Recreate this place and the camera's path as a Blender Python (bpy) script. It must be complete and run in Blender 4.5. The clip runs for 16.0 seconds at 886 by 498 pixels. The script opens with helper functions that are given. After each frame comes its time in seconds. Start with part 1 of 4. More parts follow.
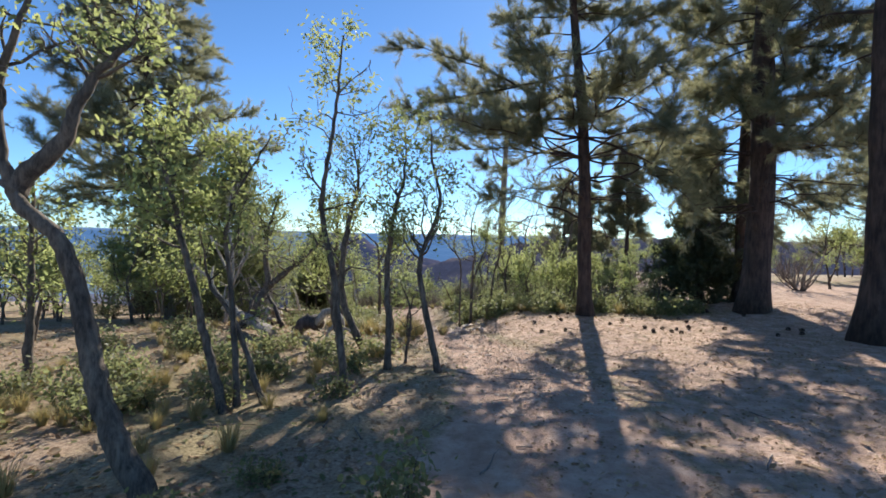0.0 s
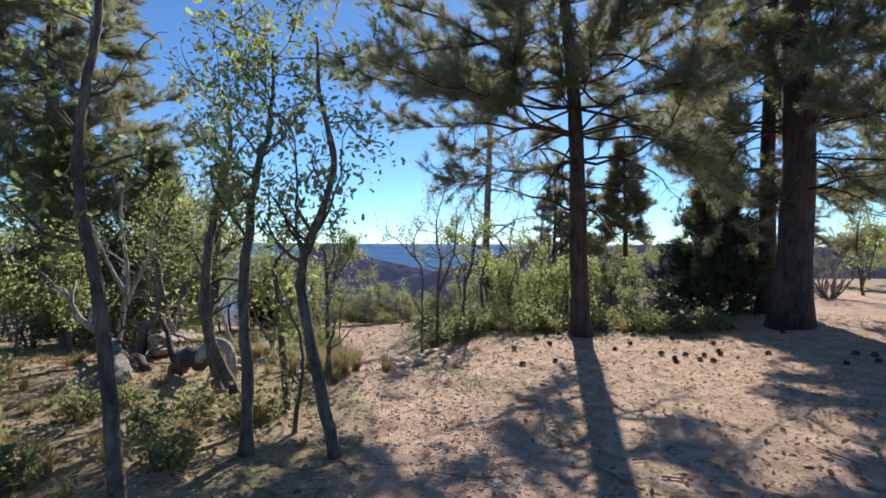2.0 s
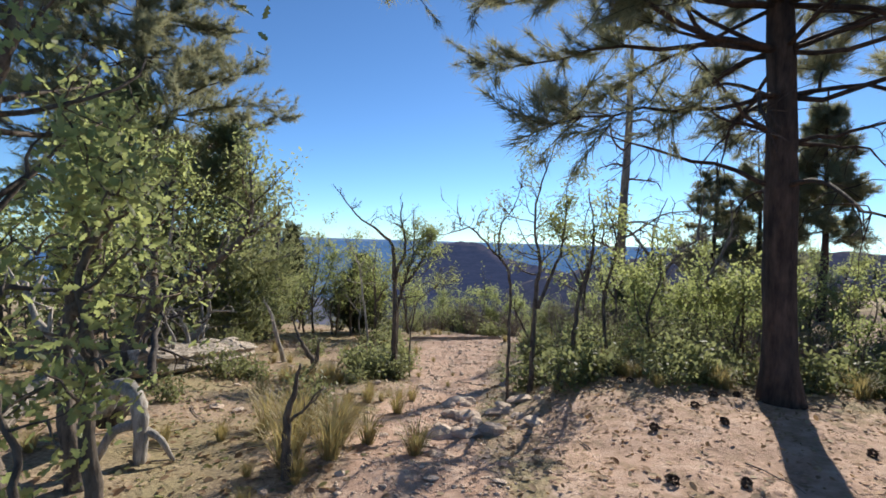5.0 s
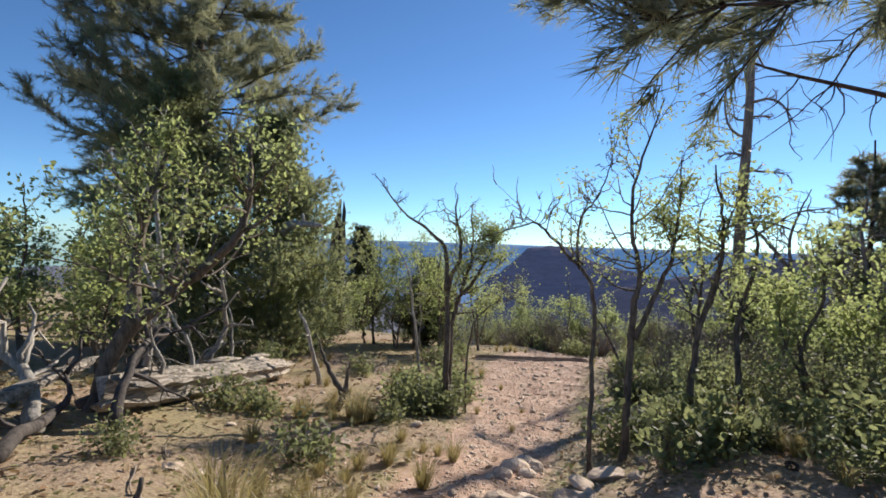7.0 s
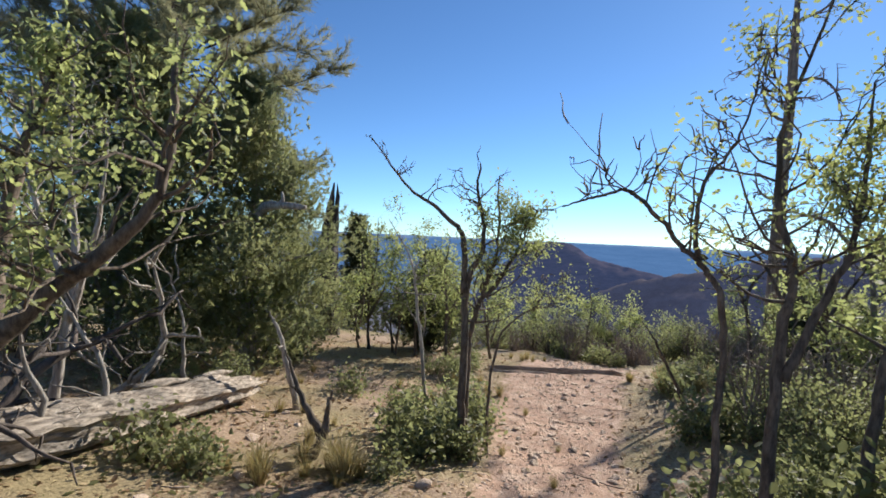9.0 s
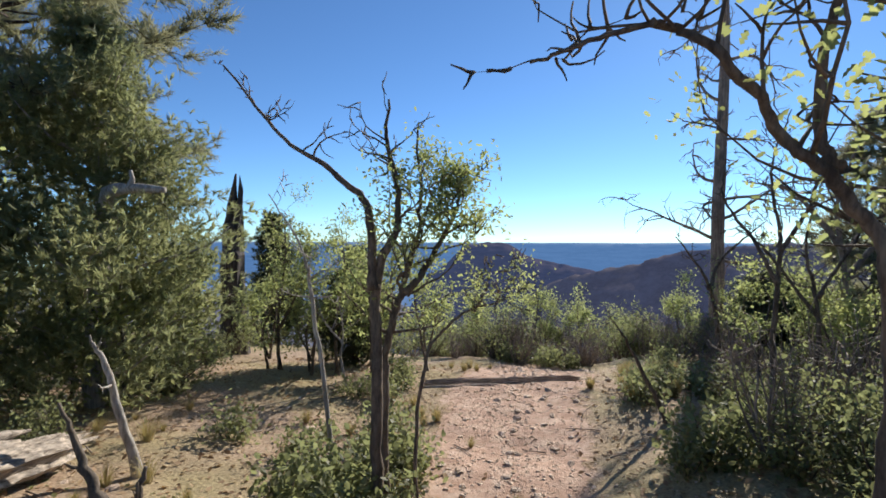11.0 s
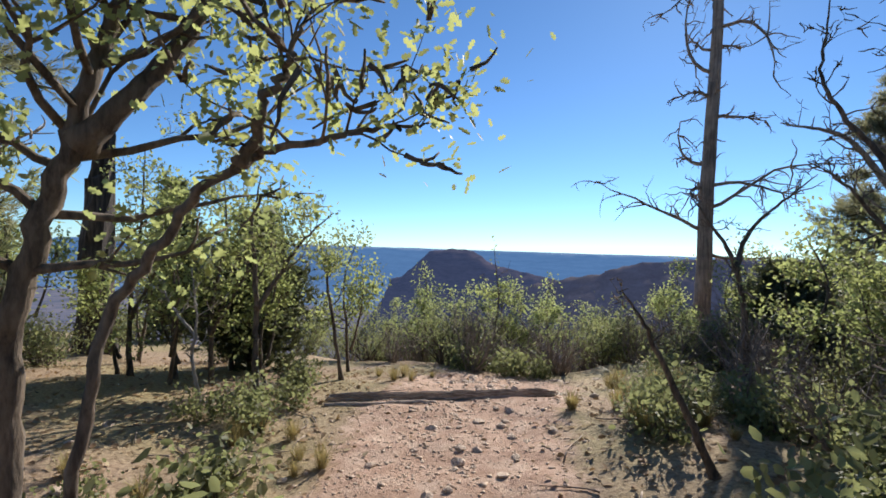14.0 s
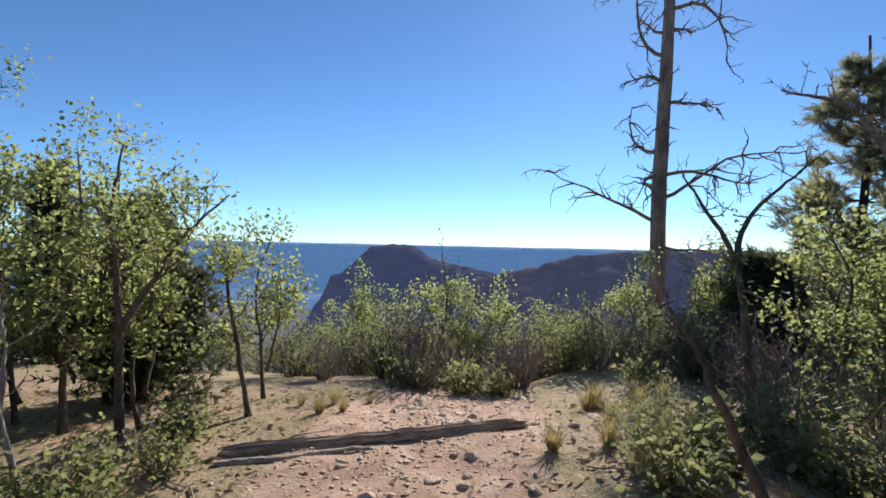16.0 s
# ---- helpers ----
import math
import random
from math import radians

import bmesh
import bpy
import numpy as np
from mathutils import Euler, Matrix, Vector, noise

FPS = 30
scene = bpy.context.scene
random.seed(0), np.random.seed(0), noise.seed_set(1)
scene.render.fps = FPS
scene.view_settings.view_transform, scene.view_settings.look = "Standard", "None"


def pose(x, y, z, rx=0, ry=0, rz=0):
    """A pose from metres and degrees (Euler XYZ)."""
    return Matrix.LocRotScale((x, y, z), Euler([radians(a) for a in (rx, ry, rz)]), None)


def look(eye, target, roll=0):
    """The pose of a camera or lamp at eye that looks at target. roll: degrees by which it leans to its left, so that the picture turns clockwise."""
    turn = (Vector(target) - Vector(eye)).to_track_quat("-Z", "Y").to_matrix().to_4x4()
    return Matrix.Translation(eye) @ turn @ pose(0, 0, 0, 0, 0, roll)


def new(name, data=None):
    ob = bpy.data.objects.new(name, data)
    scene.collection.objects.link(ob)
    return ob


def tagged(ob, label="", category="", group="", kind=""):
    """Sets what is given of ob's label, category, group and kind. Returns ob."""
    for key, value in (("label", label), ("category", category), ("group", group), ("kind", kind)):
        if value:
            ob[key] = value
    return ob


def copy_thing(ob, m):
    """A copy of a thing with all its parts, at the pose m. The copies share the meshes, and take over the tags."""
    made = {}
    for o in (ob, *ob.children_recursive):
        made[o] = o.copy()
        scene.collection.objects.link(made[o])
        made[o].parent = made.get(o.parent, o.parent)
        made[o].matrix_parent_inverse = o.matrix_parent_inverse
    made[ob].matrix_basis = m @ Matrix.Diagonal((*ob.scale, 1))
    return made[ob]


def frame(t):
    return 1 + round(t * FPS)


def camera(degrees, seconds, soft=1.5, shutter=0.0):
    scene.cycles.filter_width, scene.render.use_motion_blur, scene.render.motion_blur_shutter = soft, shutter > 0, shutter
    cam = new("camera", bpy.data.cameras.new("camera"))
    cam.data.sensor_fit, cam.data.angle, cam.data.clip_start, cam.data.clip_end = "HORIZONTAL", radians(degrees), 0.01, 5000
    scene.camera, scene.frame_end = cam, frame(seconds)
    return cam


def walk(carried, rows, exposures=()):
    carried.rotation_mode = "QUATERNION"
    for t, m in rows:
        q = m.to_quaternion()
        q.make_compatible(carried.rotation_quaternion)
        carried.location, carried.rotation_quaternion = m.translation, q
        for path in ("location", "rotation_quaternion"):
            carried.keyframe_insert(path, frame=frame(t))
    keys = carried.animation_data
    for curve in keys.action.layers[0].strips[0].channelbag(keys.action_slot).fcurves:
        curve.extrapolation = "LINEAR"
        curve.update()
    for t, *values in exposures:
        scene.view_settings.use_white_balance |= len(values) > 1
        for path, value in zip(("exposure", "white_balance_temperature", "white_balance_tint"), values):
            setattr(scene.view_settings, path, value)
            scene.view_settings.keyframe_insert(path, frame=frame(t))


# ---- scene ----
cam = camera(83.9, 16.0, soft=1.7)
# seconds, x, y, z, yaw, pitch, roll
ROWS = [
    (0.0, 0.146, -0.031, 1.550, 1.292, -1.927, -1.152),
    (0.5, 0.267, 0.541, 1.522, 0.919, -1.596, -1.354),
    (1.0, 0.397, 1.162, 1.474, 0.168, -1.183, -0.649),
    (1.5, 0.571, 1.722, 1.432, 0.454, -1.027, -0.481),
    (2.0, 0.727, 2.276, 1.390, 0.457, -0.827, -0.359),
    (2.5, 0.867, 2.762, 1.380, 1.107, -0.817, -0.556),
    (3.0, 0.958, 3.244, 1.372, 3.681, -1.420, -1.635),
    (3.5, 1.013, 3.750, 1.390, 6.216, -0.865, -1.351),
    (4.0, 1.052, 4.190, 1.377, 9.919, -1.061, -1.986),
    (4.5, 1.051, 4.625, 1.358, 12.502, -1.010, -1.982),
    (5.0, 1.088, 5.050, 1.310, 15.739, -1.133, -1.658),
    (7.5, 0.783, 7.016, 1.273, 27.091, -1.210, -2.334),
    (8.0, 0.541, 7.340, 1.252, 27.398, -1.555, -2.844),
    (10.5, -0.240, 9.034, 1.039, 20.531, -1.109, -0.521),
    (11.0, -0.282, 9.414, 0.970, 18.761, -0.998, -0.137),
    (11.5, -0.349, 9.816, 0.868, 18.179, -1.437, -1.158),
    (12.0, -0.427, 10.263, 0.769, 16.584, -0.965, -1.175),
    (12.5, -0.471, 10.639, 0.690, 16.313, -0.813, -1.503),
    (13.0, -0.501, 10.986, 0.600, 15.333, -0.411, -1.176),
    (13.5, -0.505, 11.338, 0.485, 15.153, -0.717, -0.538),
    (14.0, -0.558, 11.639, 0.425, 14.714, -0.220, -1.823),
    (14.5, -0.645, 11.880, 0.420, 13.507, -0.636, -1.308),
    (15.0, -0.713, 12.199, 0.407, 12.071, -0.968, -1.320),
    (15.5, -0.801, 12.505, 0.409, 10.254, -1.011, -1.542),
    (16.0, -0.831, 12.770, 0.410, 7.860, -0.612, -1.269),
]
walk(cam, [(t, pose(x, y, z, 90 + p, r, yaw)) for t, x, y, z, yaw, p, r in ROWS],
     [(0.0, 0.62), (2.0, 0.50), (4.0, 0.42), (8.0, 0.44), (10.0, 0.46), (16.0, 0.40)])

# ---- light ----
SUN_BEARING, SUN_HEIGHT = 12.0, 29.0
world = bpy.data.worlds.new("world")
scene.world = world
world.use_nodes = True
wn = world.node_tree.nodes
sky = wn.new("ShaderNodeTexSky")
sky.sky_type, sky.sun_disc = "NISHITA", False
sky.sun_elevation, sky.sun_rotation = radians(SUN_HEIGHT), radians(SUN_BEARING)
sky.altitude, sky.air_density, sky.dust_density, sky.ozone_density = 2400, 0.9, 0.3, 1.5
wn["Background"].inputs["Strength"].default_value = 0.102
tint = wn.new("ShaderNodeMix")
tint.data_type, tint.blend_type = "RGBA", "MULTIPLY"
tint.inputs[0].default_value = 1.0
tint.inputs[7].default_value = (0.59, 0.86, 1.10, 1)
world.node_tree.links.new(sky.outputs[0], tint.inputs[6])
world.node_tree.links.new(tint.outputs[2], wn["Background"].inputs["Color"])
sun = new("sun", bpy.data.lights.new("sun", "SUN"))
sun.data.energy, sun.data.angle, sun.data.color = 5.0, radians(0.53), (1.0, 0.93, 0.82)
b_, e_ = radians(SUN_BEARING), radians(SUN_HEIGHT)
sun.matrix_world = look((0, 0, 30), Vector((0, 0, 30)) - Vector((math.sin(b_) * math.cos(e_), math.cos(b_) * math.cos(e_), math.sin(e_))))


# ---- materials ----
def material(name, build):
    m = bpy.data.materials.new(name)
    m.use_nodes = True
    nt = m.node_tree
    build(nt, nt.nodes["Principled BSDF"])
    return m


def node(nt, kind, **inputs):
    n = nt.nodes.new(kind)
    for k, v in inputs.items():
        n.inputs[k.replace("_", " ")].default_value = v
    return n


def noise_tex(nt, scale, detail=4.0, rough=0.6, stretch=None):
    tc = nt.nodes.new("ShaderNodeTexCoord")
    n = node(nt, "ShaderNodeTexNoise", Scale=scale, Detail=detail, Roughness=rough)
    src = tc.outputs["Object"]
    if stretch:
        mp = nt.nodes.new("ShaderNodeMapping")
        mp.inputs["Scale"].default_value = stretch
        nt.links.new(src, mp.inputs["Vector"])
        src = mp.outputs["Vector"]
    nt.links.new(src, n.inputs["Vector"])
    return n


def ramp(nt, fac, stops):
    r = nt.nodes.new("ShaderNodeValToRGB")
    els = r.color_ramp.elements
    while len(els) < len(stops):
        els.new(0.5)
    for e, (p, c) in zip(els, stops):
        e.position, e.color = p, (*c, 1)
    nt.links.new(fac, r.inputs["Fac"])
    return r


def mix(nt, fac, a, b):
    m = nt.nodes.new("ShaderNodeMix")
    m.data_type = "RGBA"
    for sock, v in ((m.inputs[0], fac), (m.inputs[6], a), (m.inputs[7], b)):
        if isinstance(v, bpy.types.NodeSocket):
            nt.links.new(v, sock)
        else:
            sock.default_value = v if isinstance(v, float) else (*v, 1)
    return m.outputs[2]


def bump(nt, bsdf, height, strength, distance):
    b = node(nt, "ShaderNodeBump", Strength=strength, Distance=distance)
    nt.links.new(height, b.inputs["Height"])
    nt.links.new(b.outputs[0], bsdf.inputs["Normal"])


def bark(dark, light, scale, stretch, depth):
    def build(nt, bsdf):
        fine = noise_tex(nt, scale, 6, 0.7, stretch)
        wide = noise_tex(nt, 2.5, 3, 0.6)
        c = ramp(nt, fine.outputs[0], [(0.35, dark), (0.65, light)])
        patch = ramp(nt, wide.outputs[0], [(0.4, (0.65, 0.65, 0.65)), (0.62, (1.15, 1.1, 1.05))])
        m = nt.nodes.new("ShaderNodeMix")
        m.data_type, m.blend_type = "RGBA", "MULTIPLY"
        m.inputs[0].default_value = 1.0
        nt.links.new(c.outputs[0], m.inputs[6])
        nt.links.new(patch.outputs[0], m.inputs[7])
        nt.links.new(m.outputs[2], bsdf.inputs["Base Color"])
        bsdf.inputs["Roughness"].default_value = 0.9
        bump(nt, bsdf, fine.outputs[0], 0.8, depth)
    return build


def foliage(a, b, c, through_colour, share, rough=0.6):
    """Leaf colours vary from leaf to leaf; part of the light passes through."""
    def build(nt, bsdf):
        geo = nt.nodes.new("ShaderNodeNewGeometry")
        col = ramp(nt, geo.outputs["Random Per Island"], [(0.0, a), (0.55, b), (1.0, c)])
        wide = noise_tex(nt, 1.7, 2, 0.5)
        tone = ramp(nt, wide.outputs[0], [(0.3, (0.75, 0.78, 0.75)), (0.7, (1.2, 1.15, 1.05))])
        m = nt.nodes.new("ShaderNodeMix")
        m.data_type, m.blend_type = "RGBA", "MULTIPLY"
        m.inputs[0].default_value = 1.0
        nt.links.new(col.outputs[0], m.inputs[6])
        nt.links.new(tone.outputs[0], m.inputs[7])
        nt.links.new(m.outputs[2], bsdf.inputs["Base Color"])
        bsdf.inputs["Roughness"].default_value = rough
        tr = nt.nodes.new("ShaderNodeBsdfTranslucent")
        glow = nt.nodes.new("ShaderNodeMix")
        glow.data_type, glow.blend_type = "RGBA", "MULTIPLY"
        glow.inputs[0].default_value = 1.0
        nt.links.new(tone.outputs[0], glow.inputs[6])
        glow.inputs[7].default_value = (*through_colour, 1)
        nt.links.new(glow.outputs[2], tr.inputs["Color"])
        ms = nt.nodes.new("ShaderNodeMixShader")
        ms.inputs[0].default_value = share
        nt.links.new(bsdf.outputs[0], ms.inputs[1])
        nt.links.new(tr.outputs[0], ms.inputs[2])
        nt.links.new(ms.outputs[0], nt.nodes["Material Output"].inputs["Surface"])
    return build


def soil(nt, bsdf):
    fine = noise_tex(nt, 38, 8, 0.7)
    mid = noise_tex(nt, 5, 5, 0.65)
    wide = noise_tex(nt, 0.7, 3, 0.5)
    sand = ramp(nt, mid.outputs[0], [(0.3, (0.36, 0.215, 0.145)), (0.5, (0.52, 0.34, 0.245)), (0.7, (0.64, 0.47, 0.36))])
    litter = ramp(nt, fine.outputs[0], [(0.3, (0.15, 0.095, 0.06)), (0.48, (0.36, 0.25, 0.165)), (0.68, (0.56, 0.43, 0.30))])
    green = ramp(nt, fine.outputs[0], [(0.3, (0.16, 0.125, 0.065)), (0.6, (0.42, 0.335, 0.18)), (0.72, (0.54, 0.45, 0.26))])
    patch = ramp(nt, wide.outputs[0], [(0.42, (0, 0, 0)), (0.6, (1, 1, 1))])
    att = nt.nodes.new("ShaderNodeAttribute")
    att.attribute_name = "bare"
    floor_cover = mix(nt, patch.outputs[0], litter.outputs[0], green.outputs[0])
    edge = nt.nodes.new("ShaderNodeMath")
    edge.operation = "ADD"
    nt.links.new(att.outputs["Fac"], edge.inputs[0])
    shift = ramp(nt, mid.outputs[0], [(0.3, (0, 0, 0)), (0.7, (0.6, 0.6, 0.6))])
    nt.links.new(shift.outputs[0], edge.inputs[1])
    bare = ramp(nt, edge.outputs[0], [(0.55, (0, 0, 0)), (0.95, (1, 1, 1))])
    c = mix(nt, bare.outputs[0], floor_cover, sand.outputs[0])
    speck = ramp(nt, fine.outputs[0], [(0.30, (0.55, 0.5, 0.45)), (0.42, (1, 1, 1)), (0.66, (1, 1, 1)), (0.75, (1.2, 1.2, 1.2))])
    m = nt.nodes.new("ShaderNodeMix")
    m.data_type, m.blend_type = "RGBA", "MULTIPLY"
    m.inputs[0].default_value = 1.0
    nt.links.new(c, m.inputs[6])
    nt.links.new(speck.outputs[0], m.inputs[7])
    nt.links.new(m.outputs[2], bsdf.inputs["Base Color"])
    bsdf.inputs["Roughness"].default_value = 0.95
    bump(nt, bsdf, fine.outputs[0], 0.7, 0.03)


def stone_build(dark, light):
    def build(nt, bsdf):
        fine = noise_tex(nt, 14, 6, 0.65)
        ob = nt.nodes.new("ShaderNodeObjectInfo")
        c = ramp(nt, fine.outputs[0], [(0.3, dark), (0.7, light)])
        tone = ramp(nt, ob.outputs["Random"], [(0, (0.75, 0.7, 0.66)), (1, (1.1, 1.05, 1.0))])
        m = nt.nodes.new("ShaderNodeMix")
        m.data_type, m.blend_type = "RGBA", "MULTIPLY"
        m.inputs[0].default_value = 1.0
        nt.links.new(c.outputs[0], m.inputs[6])
        nt.links.new(tone.outputs[0], m.inputs[7])
        nt.links.new(m.outputs[2], bsdf.inputs["Base Color"])
        bsdf.inputs["Roughness"].default_value = 0.85
        bump(nt, bsdf, fine.outputs[0], 0.6, 0.02)
    return build


def hazed_land(low, high, scale, haze_glow, amount, strata=0.0):
    """Distant rock and woods beyond the rim, kilometres off; blue haze painted as emission."""
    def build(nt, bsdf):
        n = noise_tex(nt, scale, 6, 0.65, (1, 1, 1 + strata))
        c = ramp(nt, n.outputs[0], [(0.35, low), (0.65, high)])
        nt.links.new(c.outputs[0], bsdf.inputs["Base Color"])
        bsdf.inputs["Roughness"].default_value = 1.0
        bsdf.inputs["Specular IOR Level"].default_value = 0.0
        # even blue emission stands in for the haze of distance
        bsdf.inputs["Emission Color"].default_value = (*haze_glow, 1)
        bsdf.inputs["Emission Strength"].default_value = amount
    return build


PINE_BARK = material("pine_bark", bark((0.032, 0.021, 0.017), (0.115, 0.078, 0.062), 9, (1.6, 1.6, 0.35), 0.03))
OAK_BARK = material("oak_bark", bark((0.06, 0.045, 0.035), (0.23, 0.185, 0.145), 22, (1.5, 1.5, 0.4), 0.012))
SNAG_WOOD = material("snag_wood", bark((0.17, 0.13, 0.105), (0.42, 0.345, 0.285), 12, (2, 2, 0.12), 0.012))
GREY_WOOD = material("grey_wood", bark((0.22, 0.19, 0.16), (0.58, 0.54, 0.49), 16, (2, 2, 0.25), 0.012))
GREY_LOG = material("grey_log", bark((0.09, 0.07, 0.055), (0.60, 0.53, 0.45), 15, (2.4, 0.14, 2.4), 0.03))
LOG_WOOD = material("log_wood", bark((0.34, 0.235, 0.17), (0.78, 0.65, 0.52), 16, (0.14, 1.6, 3.0), 0.02))
CHAR_WOOD = material("char_wood", bark((0.035, 0.03, 0.028), (0.16, 0.13, 0.115), 12, (2, 2, 0.15), 0.012))
OAK_LEAF = material("oak_leaf", foliage((0.075, 0.095, 0.034), (0.14, 0.16, 0.055), (0.22, 0.225, 0.105), (0.50, 0.56, 0.23), 0.52))
SHRUB_LEAF = material("shrub_leaf", foliage((0.065, 0.08, 0.036), (0.125, 0.135, 0.055), (0.20, 0.195, 0.10), (0.37, 0.40, 0.19), 0.46))
NEEDLE = material("pine_needle", foliage((0.075, 0.09, 0.058), (0.14, 0.155, 0.098), (0.25, 0.235, 0.155), (0.48, 0.48, 0.30), 0.42))
FIR_NEEDLE = material("fir_needle", foliage((0.032, 0.045, 0.026), (0.055, 0.068, 0.038), (0.10, 0.105, 0.058), (0.20, 0.22, 0.10), 0.25))
JUNIPER = material("juniper_spray", foliage((0.10, 0.115, 0.06), (0.17, 0.185, 0.092), (0.25, 0.255, 0.135), (0.42, 0.45, 0.23), 0.52))
GRASS = material("dry_grass", foliage((0.26, 0.19, 0.09), (0.42, 0.33, 0.17), (0.30, 0.30, 0.11), (0.55, 0.45, 0.20), 0.35))
BRUSH = material("dry_brush", bark((0.16, 0.125, 0.105), (0.38, 0.32, 0.275), 20, (1, 1, 0.4), 0.004))
LITTER = material("leaf_litter", foliage((0.20, 0.12, 0.075), (0.38, 0.26, 0.16), (0.58, 0.46, 0.31), (0.4, 0.26, 0.13), 0.25, 0.8))
SOIL = material("trail_soil", soil)
STONE = material("limestone", stone_build((0.56, 0.42, 0.33), (0.82, 0.70, 0.58)))
CONE = material("pine_cone", bark((0.04, 0.026, 0.018), (0.15, 0.09, 0.055), 60, (1, 1, 1), 0.01))
# last colour and strength of each: the haze painted over it as emission
BUTTE = material("hazed_butte_rock", hazed_land((0.03, 0.032, 0.035), (0.10, 0.075, 0.08), 0.035, (0.15, 0.20, 0.42), 0.17, 3.0))
# woods with a weak violet-blue emission painted in as haze
RIDGE = material("hazed_ridge_woods", hazed_land((0.03, 0.033, 0.03), (0.13, 0.105, 0.10), 0.06, (0.18, 0.20, 0.36), 0.16))
CANYON = material("hazed_canyon_floor", hazed_land((0.05, 0.055, 0.055), (0.15, 0.125, 0.115), 0.012, (0.19, 0.24, 0.44), 0.28))
# bluish base and the strongest blue emission paint the horizon haze
PLATEAU = material("hazed_far_plateau", hazed_land((0.05, 0.07, 0.09), (0.16, 0.16, 0.17), 0.006, (0.13, 0.28, 0.58), 0.46, 6.0))


# ---- building helpers ----
def mesh_object(name, verts, faces, mat, smooth=False):
    me = bpy.data.meshes.new(name)
    if isinstance(faces, np.ndarray):
        k = faces.shape[1]
        me.vertices.add(len(verts))
        me.vertices.foreach_set("co", np.ascontiguousarray(verts, dtype=np.float32).reshape(-1))
        me.loops.add(faces.size)
        me.loops.foreach_set("vertex_index", np.ascontiguousarray(faces, dtype=np.int32).reshape(-1))
        me.polygons.add(len(faces))
        me.polygons.foreach_set("loop_start", np.arange(0, faces.size, k, dtype=np.int32))
        me.update(calc_edges=True)
    else:
        me.from_pydata(verts.tolist(), [], faces)
    me.materials.append(mat)
    if smooth:
        me.shade_smooth()
    return new(name, me)


def part(name, ob, parent, label=""):
    ob.name = name
    ob.parent = parent
    return tagged(ob, label) if label else ob


def root(name, place, label, category, group="", turn=0.0):
    ob = new(name)
    ob.empty_display_size = 0.1
    ob.matrix_basis = pose(*place, 0, 0, turn)
    return tagged(ob, label, category, group)


def smooth_step(a, b, x):
    u = np.clip((x - a) / (b - a), 0, 1)
    return u * u * (3 - 2 * u)


def spline(ctrl, n):
    """n points along a smooth line through the control points."""
    c = np.array(ctrl, float)
    c = np.vstack([2 * c[0] - c[1], c, 2 * c[-1] - c[-2]])
    k = len(c) - 3
    out = []
    for s in np.linspace(0, k - 1e-6, n):
        i = int(s)
        u = s - i
        p0, p1, p2, p3 = c[i:i + 4]
        out.append(0.5 * (2 * p1 + (p2 - p0) * u + (2 * p0 - 5 * p1 + 4 * p2 - p3) * u * u + (3 * p1 - p0 - 3 * p2 + p3) * u ** 3))
    return np.array(out)


class Wood:
    """Collects tapered tubes into one mesh."""
    def __init__(self):
        self.v, self.f, self.n = [], [], 0

    def tube(self, pts, r, sides=6, lumps=0.0, rng=None, ribs=0.0):
        pts = np.asarray(pts, float)
        r = np.asarray(r, float)
        d = np.gradient(pts, axis=0)
        d /= np.linalg.norm(d, axis=1)[:, None] + 1e-9
        ref = np.array([0.31, 0.87, 0.12])
        u = np.cross(d, ref)
        u /= np.linalg.norm(u, axis=1)[:, None] + 1e-9
        w = np.cross(d, u)
        a = np.arange(sides) * 2 * np.pi / sides
        rr = r[:, None] * np.ones(sides)
        if lumps and rng is not None:
            rr = rr * (1 + lumps * rng.standard_normal(rr.shape))
        if ribs:
            rr = rr * (1 - ribs * rng.random(sides))[None]
        ring = pts[:, None] + rr[:, :, None] * (np.cos(a)[None, :, None] * u[:, None] + np.sin(a)[None, :, None] * w[:, None])
        k = len(pts)
        if ribs:
            ring[-1] += d[-1] * (r[-1] * rng.uniform(-1.5, 2.5, sides))[:, None]
            ring[0] -= d[0] * (r[0] * rng.uniform(-1.0, 2.0, sides))[:, None]
        self.v.append(ring.reshape(-1, 3))
        for i in range(k - 1):
            for j in range(sides):
                p, q = self.n + i * sides + j, self.n + i * sides + (j + 1) % sides
                self.f.append((p, q, q + sides, p + sides))
        self.f.append(tuple(self.n + (k - 1) * sides + j for j in range(sides)))
        self.f.append(tuple(self.n + j for j in reversed(range(sides))))
        self.n += k * sides

    def object(self, name, mat, smooth=True):
        return mesh_object(name, np.vstack(self.v), self.f, mat, smooth)


def wander(rng, start, way, length, steps, crook, lift):
    """A crooked line from start: way bends at random and towards the sky by lift."""
    p, w = np.array(start, float), np.array(way, float)
    w /= np.linalg.norm(w)
    out = [p.copy()]
    for _ in range(steps):
        w = w + crook * rng.standard_normal(3) + np.array([0, 0, lift])
        w /= np.linalg.norm(w)
        p = p + w * length / steps
        out.append(p.copy())
    return np.array(out)


def turned(rng, n, up=0.4):
    """n random frames whose third axis leans towards the sky."""
    z = rng.standard_normal((n, 3)) + np.array([0, 0, up * 2])
    z /= np.linalg.norm(z, axis=1)[:, None]
    x = np.cross(z, rng.standard_normal((n, 3)))
    x /= np.linalg.norm(x, axis=1)[:, None]
    return np.stack([x, np.cross(z, x), z], axis=2)


